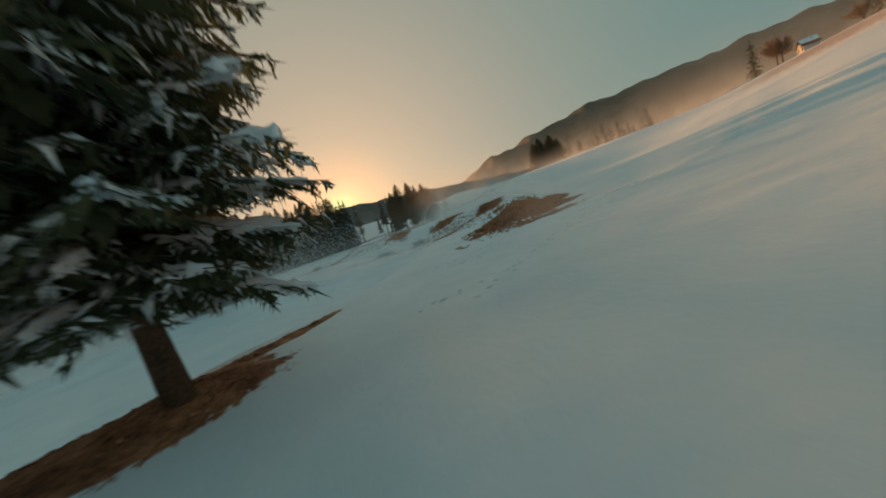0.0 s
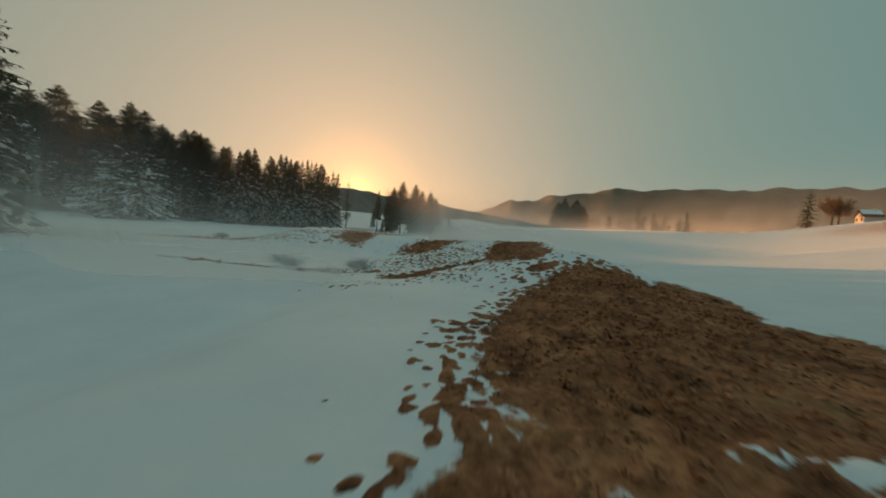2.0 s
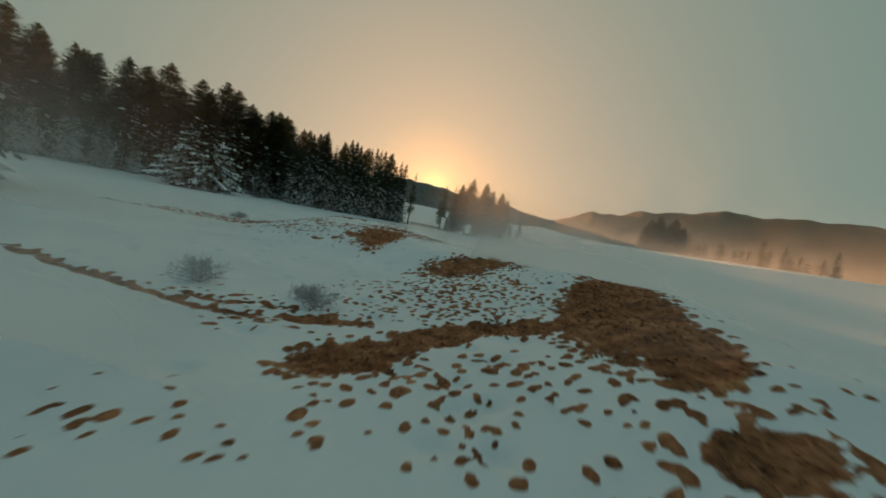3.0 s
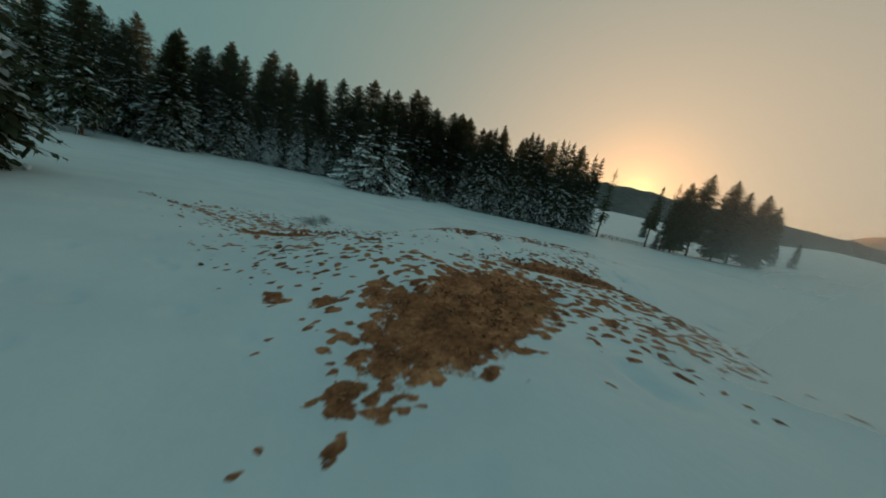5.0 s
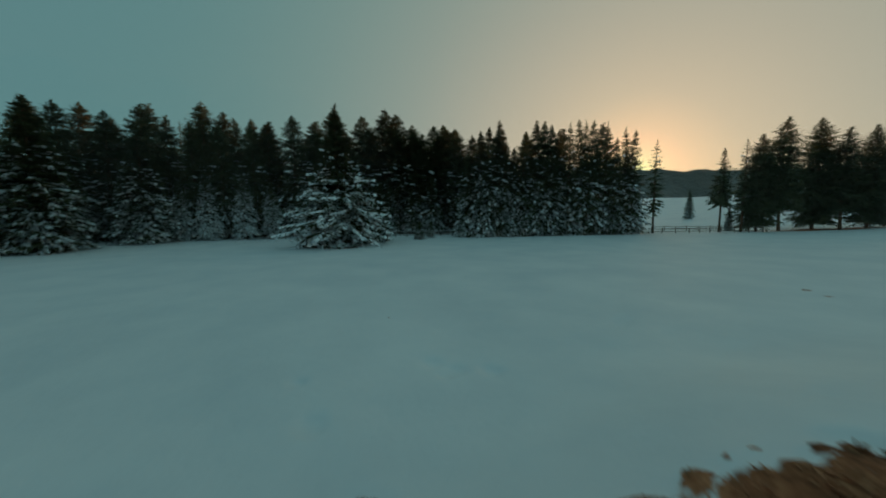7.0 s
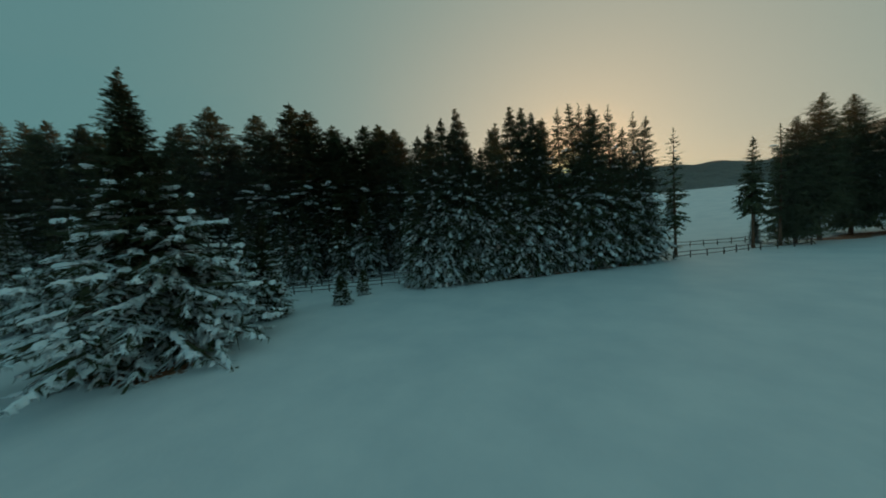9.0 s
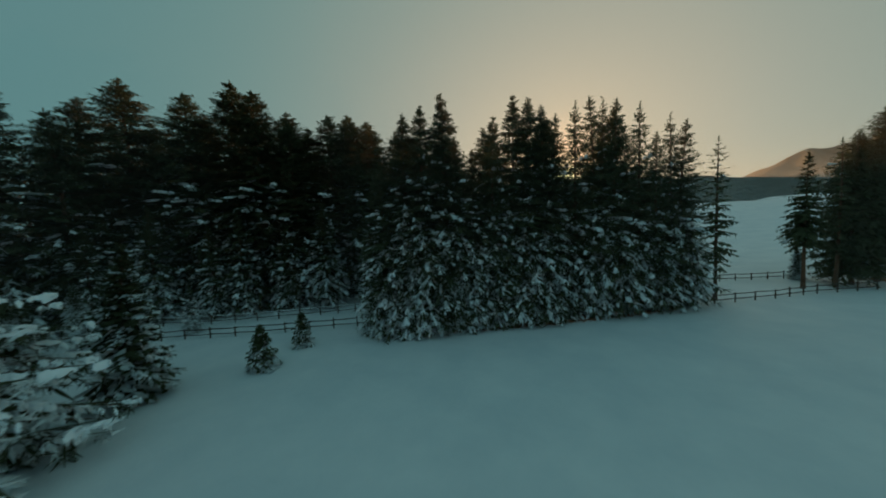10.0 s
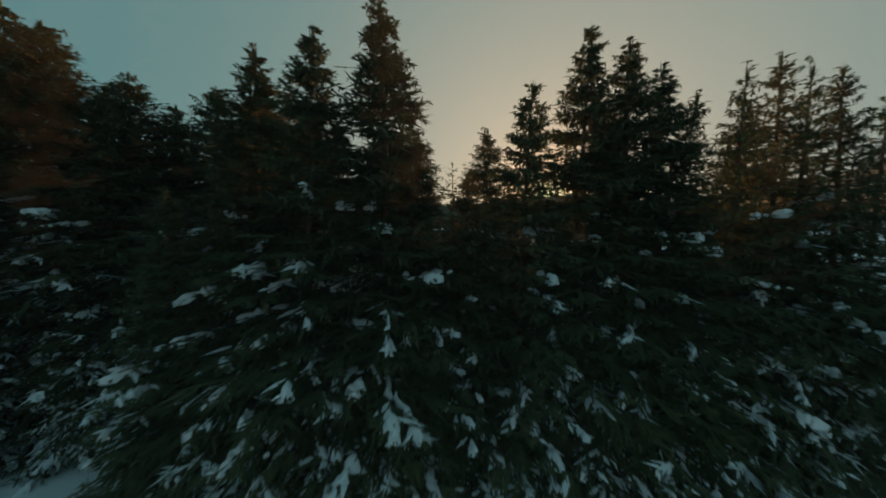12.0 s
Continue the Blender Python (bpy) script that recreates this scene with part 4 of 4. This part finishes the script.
for i, (x, y, top) in enumerate(((73.6, 263.0, 34.0), (80.0, 268.0, 37.5), (86.4, 261.0, 36.5), (93.6, 266.0, 32.5), (77.6, 259.6, 32.0))):
    spruce(("pine_a", "pine_b")[i % 2], x, y, 0, "rounded dark tree in the mist", "trees in the mist", wide=1.35, top=top)
for i in range(16):
    u = i / 15
    spruce("far_b" if i % 3 else "far_a", 62 + 62 * u + r.uniform(-2, 2), 176 + 22 * u + r.uniform(-3, 3), r.uniform(5, 8.5), "low dark tree along the far edge of the meadow", "trees along the far edge", wide=2.2)


# ---- fences ----
def fence(line, label, rails=(0.45, 0.95), gap=2.2, tall=1.1, snowy=False):
    """A post-and-rail fence along the line, with a mesh for each post and rail."""
    ob = new("fence")
    x, y = line[0]
    ob.location = (x, y, float(height(x, y)))
    base = Vector(ob.location)
    r = random.Random(round(x * 13))
    spots = []
    for (x0, y0), (x1, y1) in zip(line, line[1:]):
        n = max(1, round(math.hypot(x1 - x0, y1 - y0) / gap))
        spots += [(x0 + (x1 - x0) * i / n, y0 + (y1 - y0) * i / n) for i in range(n)]
    spots.append(line[-1])
    for i, (px, py) in enumerate(spots):
        b = Build()
        z = float(height(px, py))
        h = tall * r.uniform(0.92, 1.08)
        lean = (r.uniform(-0.04, 0.04), r.uniform(-0.04, 0.04))
        pts = [(px - base.x, py - base.y, z - 0.3 - base.z), (px - base.x + lean[0] * 0.5, py - base.y + lean[1] * 0.5, z + h * 0.6 - base.z), (px - base.x + lean[0], py - base.y + lean[1], z + h - base.z)]
        b.tube(pts, (0.07, 0.065, 0.055), 7)
        part("post", b.mesh("post", WOOD, True), ob)
        if i == len(spots) - 1:
            continue
        qx, qy = spots[i + 1]
        w = float(height(qx, qy))
        for k, rail in enumerate(rails):
            b = Build()
            u = np.linspace(-0.06, 1.06, 4)
            off = r.uniform(-0.05, 0.05)
            run = [(px + (qx - px) * t - base.x, py + (qy - py) * t - base.y + 0.07, z + (w - z) * t + rail + off * (1 - 2 * t) - 0.03 * math.sin(math.pi * max(0, min(1, t))) - base.z) for t in u]
            b.tube(run, (0.045, 0.05, 0.05, 0.04), 6)
            part("rail", b.mesh("rail", WOOD, True), ob)
            if snowy and k == len(rails) - 1:
                b = Build()
                b.tube([(p[0], p[1], p[2] + 0.05) for p in run], (0.03, 0.055, 0.05, 0.03), 6)
                part("snow_strip", b.mesh("snow_strip", SNOW, True), ob, "line of snow on the rail")
    return tagged(ob, label, "fence")


fence([(-84.0, 79.0), (-78.2, 84.9), (-73.1, 89.7), (-66.4, 96.2), (-63.5, 99.0)], "weathered wooden post-and-rail fence in the snow")
fence([(-95.0, 58.0), (-92.0, 68.0), (-88.5, 78.5), (-85.4, 84.6), (-80.0, 89.8), (-74.0, 96.6), (-70.0, 101.0)], "weathered wooden fence along the forest with snow on its rail", snowy=True)
fence([(-38.5, 119.6), (-33.5, 124.6), (-29.8, 129.0), (-24.6, 133.6)], "wooden fence between the stand and the far group")
fence([(-41.0, 131.0), (-36.0, 134.5), (-31.0, 138.5)], "short wooden fence beyond the meadow")


# ---- farmhouse on the sunny slope ----
def farmhouse(x, y, turn):
    ob = new("farmhouse")
    ob.matrix_basis = pose(x, y, float(height(x, y)) - 0.3, 0, 0, turn)
    b = Build()
    w, d, h, peak = 8.0, 6.5, 3.6, 7.0
    b.add([(-w / 2, -d / 2, 0), (w / 2, -d / 2, 0), (w / 2, -d / 2, h), (0, -d / 2, peak), (-w / 2, -d / 2, h), (-w / 2, d / 2, 0), (w / 2, d / 2, 0), (w / 2, d / 2, h), (0, d / 2, peak), (-w / 2, d / 2, h)],
          [(0, 1, 2, 3, 4), (9, 8, 7, 6, 5), (0, 4, 9, 5), (1, 6, 7, 2), (0, 5, 6, 1)])
    part("wall", b.mesh("wall", PLASTER), ob, "white plastered walls")
    for sx in (-1, 1):
        b = Build()
        run, rise = w / 2 + 0.6, peak - h
        top, low = np.array((0, 0, peak + 0.15)), np.array((sx * run, 0, peak + 0.15 - rise * run / (w / 2)))
        for t in (0.0, 0.22):
            b.add([top + (0, -d / 2 - 0.6, t), low + (0, -d / 2 - 0.6, t), low + (0, d / 2 + 0.6, t), top + (0, d / 2 + 0.6, t)], [])
        b.f += [(0, 1, 2, 3), (7, 6, 5, 4), (0, 4, 5, 1), (1, 5, 6, 2), (2, 6, 7, 3), (3, 7, 4, 0)]
        slab = part("roof", b.mesh("roof", TILES), ob, "snow-covered pitched roof")
        b = Build()
        b.add([top + (0, -d / 2 - 0.5, 0.23), low + (-sx * 0.2, -d / 2 - 0.5, 0.23), low + (-sx * 0.2, d / 2 + 0.5, 0.23), top + (0, d / 2 + 0.5, 0.23), top + (0, -d / 2 - 0.4, 0.42), low + (-sx * 0.3, -d / 2 - 0.4, 0.38), low + (-sx * 0.3, d / 2 + 0.4, 0.38), top + (0, d / 2 + 0.4, 0.42)],
              [(0, 4, 5, 1), (1, 5, 6, 2), (2, 6, 7, 3), (3, 7, 4, 0), (4, 7, 6, 5)])
        part("roof_snow", b.mesh("roof_snow", SNOW), slab)
    b = Build()
    b.box((1.0, 1.2, peak - 0.1), (0.8, 0.8, 2.2))
    b.box((1.0, 1.2, peak + 1.05), (1.0, 1.0, 0.18))
    part("chimney", b.mesh("chimney", PLASTER), ob)
    for face, xs in ((-1, (-2.2, 2.2)), (1, (-2.2, 2.2))):
        for px in xs:
            b = Build()
            for dx, dz, sw, sh in ((-0.6, 0, 0.12, 1.5), (0.6, 0, 0.12, 1.5), (0, 0.75, 1.32, 0.12), (0, -0.75, 1.5, 0.14)):
                b.box((px + dx, face * (d / 2 + 0.04), 2.1 + dz), (sw, 0.12, sh))
            win = part("window", b.mesh("window_frame", WOOD), ob, "dark wooden window")
            b = Build()
            b.box((px, face * (d / 2 + 0.02), 2.1), (1.1, 0.05, 1.4))
            part("pane", b.mesh("pane", GLASS), win)
    return tagged(ob, "white farmhouse with a snowy pitched roof on a slope", "house")


farmhouse(215.0, 194.5, -118)


# ---- leafless trees ----
def bare_tree(x, y, tall, seed, label):
    r = np.random.default_rng(seed)
    ob = new("leafless_tree")
    ob.location = (x, y, float(height(x, y)))
    wood, twig = Build(), Build()
    wood.tube([(0, 0, -0.3), (0.1, 0, tall * 0.2), (0.0, 0.15, tall * 0.42)], (tall * 0.025, tall * 0.02, tall * 0.014), 7)
    for k in range(26):
        z0 = tall * r.uniform(0.18, 0.45)
        a, up = r.uniform(0, 6.28), r.uniform(0.35, 1.4)
        ln = tall * r.uniform(0.3, 0.55)
        way = np.array([math.cos(a) * math.cos(up), math.sin(a) * math.cos(up), math.sin(up)])
        p = np.array([(0, 0, z0), np.array((0, 0, z0)) + way * ln * 0.5 + (0, 0, 0.05 * ln), np.array((0, 0, z0)) + way * ln])
        wood.tube(p, (0.09, 0.06, 0.02), 4)
        for q in range(110):
            o = p[0] + (p[2] - p[0]) * r.uniform(0.35, 1.0)
            w2 = way * 0.6 + r.normal(0, 0.6, 3) + (0, 0, 0.25)
            twig.add(kite(o, o + w2 * tall * 0.1, 0.06, r.normal(0, 1, 3)), [(0, 1, 2, 3)])
    part("trunk", wood.mesh("trunk", BARK, True), ob)
    part("crown", twig.mesh("crown", DRY_TWIGS), ob, "reddish brown leafless twigs")
    return tagged(ob, label, "tree", "leafless trees by the farmhouse")


for i, (x, y, tall) in enumerate(((203, 197, 17), (206, 203, 18), (240, 190, 15))):
    bare_tree(x, y, tall, 200 + i, "leafless reddish tree on the sunny slope")
for x, y, tall in ((190, 200, 22), (194, 204, 18), (233, 178, 24), (120, 190, 12), (92, 185, 12), (104, 192, 11)):
    spruce("far_a", x, y, tall, "dark conifer near the sunny slope", "conifers by the farmhouse", wide=1.1)


# ---- winter grass ----
def tufts(name, count, lo, hi, label, seed, big, span, mat):
    """Stalks of dead grass where the snow is thin or gone."""
    r = np.random.default_rng(seed)
    x, y = r.uniform(-32, 14, count), r.uniform(*span, count)
    b = bare(x, y) + 0.16 * np.sin(x * 3.1 + np.sin(y * 2.3)) * np.sin(y * 2.7 + np.sin(x * 1.9))
    keep = (b > lo) & (b < hi) & ((paleness(x, y) > 0.45) == (mat is PALE_STRAW))
    x, y = x[keep], y[keep]
    z = height(x, y) - 0.02
    verts, faces, k = [], [], 0
    for px, py, pz in zip(x, y, z):
        size = big * r.uniform(0.5, 1.4)
        for q in range(6):
            a, out = r.uniform(0, 6.28), r.uniform(0.3, 1.0)
            o = (px + r.normal(0, 0.07), py + r.normal(0, 0.07))
            w = 0.03 * r.uniform(0.6, 1.6)
            dx, dy = math.cos(a), math.sin(a)
            verts += [(o[0] - dy * w, o[1] + dx * w, pz), (o[0] + dy * w, o[1] - dx * w, pz), (o[0] + dx * size * out * 0.5 + dy * w * 0.7, o[1] + dy * size * out * 0.5 - dx * w * 0.7, pz + size * 0.42),
                      (o[0] + dx * size * out, o[1] + dy * size * out, pz + size * (0.6 - 0.42 * out))]
            faces += [(k, k + 1, k + 2), (k, k + 2, k + 3)]
            k += 4
    return tagged(new(name, mesh_of(name, np.array(verts), faces, mat)), label, "grass", kind="stuff")


tufts("meadow_grass", 75000, 0.5, 2.0, "matted brown winter grass on the bank", 3, 0.11, (-6, 68), STRAW)
tufts("dry_grass", 75000, 0.5, 2.0, "matted pale grass on the bank", 5, 0.11, (-6, 68), PALE_STRAW)


def clumps(seed, label, mat):
    """Bent stalks over each tussock."""
    r = np.random.default_rng(seed)
    t = TUSSOCKS
    pale = paleness(t[:, 0], t[:, 1]) > 0.45
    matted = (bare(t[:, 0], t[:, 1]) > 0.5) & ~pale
    t = t[pale if mat is PALE_STRAW else matted if mat is STRAW else ~pale & ~matted]
    t = np.repeat(t, 12, 0)
    n = len(t)
    a, out = r.uniform(0, 2 * math.pi, n), np.sqrt(r.random(n))
    c, q = np.cos(t[:, 4]), np.sin(t[:, 4])
    u, v = out * np.cos(a) * t[:, 2], out * np.sin(a) * t[:, 3]
    dx, dy = c * u - q * v, q * u + c * v
    size = np.hypot(dx, dy) + 1e-6
    side = np.stack([-dy / size, dx / size, np.zeros(n)], 1) * r.uniform(0.01, 0.022, n)[:, None]
    z = height(t[:, 0], t[:, 1]) + 0.06
    tall = t[:, 3] * r.uniform(0.3, 0.75, n)
    far = 1.2 if mat is not TUSSOCK else 1.0
    root = np.stack([t[:, 0] + dx * 0.4, t[:, 1] + dy * 0.4, z - 0.04], 1)
    tip = np.stack([t[:, 0] + dx * far, t[:, 1] + dy * far, z + tall * (1 - 0.85 * out**2)], 1)
    mid = (root + tip) / 2 + np.stack([0 * z, 0 * z, 0.35 * tall], 1)
    verts = np.stack([root - side, root + side, mid + side, mid - side, tip], 1).reshape(-1, 3)
    k = 5 * np.arange(n)[:, None]
    faces = (k + (0, 1, 2, 3)).tolist() + (k + (3, 2, 4)).tolist()
    return tagged(new("grass_clumps", mesh_of("grass_clumps", verts, faces, mat)), label, "grass", kind="stuff")


clumps(6, "rounded clumps of brown grass in the snow", TUSSOCK)
clumps(9, "rounded clumps of matted brown grass on the bank", STRAW)
clumps(7, "rounded clumps of pale grass in the snow", PALE_STRAW)


# ---- frosted shrubs in the hollow ----
def shrub(x, y, wide, tall, seed):
    r = np.random.default_rng(seed)
    ob = new("frosted_shrub")
    ob.location = (x, y, float(height(x, y)))
    stems, twigs = Build(), Build()
    for k in range(26):
        a, out = r.uniform(0, 6.28), wide * r.uniform(0.2, 1.0)
        top = np.array([math.cos(a) * out, math.sin(a) * out, tall * r.uniform(0.55, 1.0) * (1.15 - 0.5 * out / wide)])
        mid = top * (0.5, 0.5, 0.65) + r.normal(0, 0.03, 3)
        stems.tube([(r.normal(0, 0.1), r.normal(0, 0.1), -0.05), mid, top], (0.014, 0.01, 0.005), 4)
        for q in range(16):
            o = mid + (top - mid) * r.uniform(-0.4, 1.0)
            twigs.add(kite(o, o + r.normal(0, 0.13, 3) + (0, 0, 0.07), 0.012, r.normal(0, 1, 3)), [(0, 1, 2, 3)])
    tagged(part("branching", stems.mesh("branching", FROST, True), ob), kind="stuff")
    tagged(part("frost", twigs.mesh("frost", FROST), ob, "thin twigs white with frost"), kind="stuff")
    return tagged(ob, "low leafless shrub covered in frost, in the hollow", "shrub", "frosted shrubs")


for i, (x, y, w, h) in enumerate(((-4.2, 31.0, 0.9, 0.7), (-5.0, 31.6, 0.8, 0.55), (-8.2, 30.4, 1.0, 0.6), (-9.4, 31.2, 0.9, 0.5), (-24.4, 46.2, 0.9, 0.6), (-25.6, 47.4, 0.8, 0.5))):
    shrub(x, y, w, h, 400 + i)


# ---- mist ----
def mist_material():
    m = bpy.data.materials.new("thin_mist")
    m.use_nodes = True
    n, l = m.node_tree.nodes, m.node_tree.links
    n.clear()
    at = n.new("ShaderNodeAttribute")
    at.attribute_name = "veil"
    cloud = noise_node(n, l, 0.05, 4, 0.55)
    soft = ramp(n, l, cloud.outputs[0], (0.25, (0.45, 0.45, 0.45)), (0.75, (1, 1, 1)))
    mul = n.new("ShaderNodeMath")
    mul.operation = "MULTIPLY"
    l.new(at.outputs["Fac"], mul.inputs[0])
    l.new(soft.outputs[0], mul.inputs[1])
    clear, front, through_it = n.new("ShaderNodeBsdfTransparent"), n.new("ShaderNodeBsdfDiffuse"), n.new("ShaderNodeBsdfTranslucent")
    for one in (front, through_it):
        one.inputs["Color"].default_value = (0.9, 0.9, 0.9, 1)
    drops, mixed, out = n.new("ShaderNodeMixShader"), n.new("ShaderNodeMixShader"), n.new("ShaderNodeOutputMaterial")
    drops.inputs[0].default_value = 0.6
    l.new(front.outputs[0], drops.inputs[1])
    l.new(through_it.outputs[0], drops.inputs[2])
    l.new(mul.outputs[0], mixed.inputs[0])
    l.new(clear.outputs[0], mixed.inputs[1])
    l.new(drops.outputs[0], mixed.inputs[2])
    l.new(mixed.outputs[0], out.inputs[0])
    return m


MIST = mist_material()


def mist_bank(line, tall, thick, label, fade=0.22, end=None):
    """A drifting sheet of mist, haze or added veil that thins out upwards and at its ends."""
    (x0, y0), (x1, y1) = line
    n, k = 60, 14
    verts, veil = [], []
    for i in range(n + 1):
        u = i / n
        x, y = x0 + (x1 - x0) * u, y0 + (y1 - y0) * u
        sway = min(4, 0.06 * math.hypot(x1 - x0, y1 - y0)) * math.sin(u * 7 + x0) * math.sin(math.pi * u)
        x, y = x + sway * 0.3, y + sway
        g = float(height(x, y)) - 0.3
        for j in range(k + 1):
            v = j / k
            verts.append((x, y + 1.5 * v * math.sin(u * 11), g + tall * v))
            veil.append(thick * math.exp(-3.0 * v * v) * (1 - v) * ease(u / fade) * ease((1 - u) / (end or fade)))
    faces = [(i * (k + 1) + j, (i + 1) * (k + 1) + j, (i + 1) * (k + 1) + j + 1, i * (k + 1) + j + 1) for i in range(n) for j in range(k)]
    me = mesh_of("ground_mist", np.array(verts), faces, MIST, True)
    me.attributes.new("veil", "FLOAT", "POINT").data.foreach_set("value", np.array(veil, float))
    return tagged(new("ground_mist", me), label, "mist", "mist over the meadow", "stuff")


mist_bank(((0, 146), (110, 128)), 9, 0.5, "low sunlit mist over the far meadow", 0.2, 0.6)
mist_bank(((20, 50), (112, 56)), 7, 0.2, "low sunlit mist drifting over the snowy slope", 0.4)
# the near sheets also stand in for veiling glare towards the low sun
mist_bank(((-42, 27), (-13.5, 33)), 13, 0.8, "thin mist before the forest", 0.3, 0.5)
mist_bank(((-68, 12), (-24, 31.0)), 19, 0.55, "thin mist before the forest", 0.2, 0.25)
mist_bank(((-3.8, 41.0), (26, 43)), 10, 0.55, "thin mist beside the grassy bank", 0.1, 0.6)
mist_bank(((2.8, 29.6), (30, 31)), 4, 0.18, "thin mist over the grassy bank", 0.15, 0.5)
mist_bank(((-24, 26), (-0.6, 25.6)), 7, 0.55, "thin mist in the hollow", 0.25, 0.2)
mist_bank(((-7.3, 45.8), (20, 54)), 11, 0.68, "thin mist over the grassy bank", 0.15, 0.6)
mist_bank(((-16, 98), (22, 112)), 14, 0.45, "thin mist at the end of the stand", 0.3)
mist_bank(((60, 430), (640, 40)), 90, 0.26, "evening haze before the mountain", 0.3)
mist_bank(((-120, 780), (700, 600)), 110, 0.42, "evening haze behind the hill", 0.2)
mist_bank(((2.4, 13.8), (30, 12.0)), 3.8, 0.45, "thin mist drifting before the grassy bank", 0.12, 0.5)
# added veils that only lift the dark tones of the trees behind
mist_bank(((-88, 8), (-73, 90)), 60, 0.04, "faint added veil that lightens the dark forest", 0.1)
mist_bank(((-65, 91.5), (-36, 116)), 60, 0.035, "faint added veil that lightens the dark stand", 0.1)
mist_bank(((-33, 123), (6, 143)), 60, 0.025, "faint added veil that lightens the dark far group", 0.15)
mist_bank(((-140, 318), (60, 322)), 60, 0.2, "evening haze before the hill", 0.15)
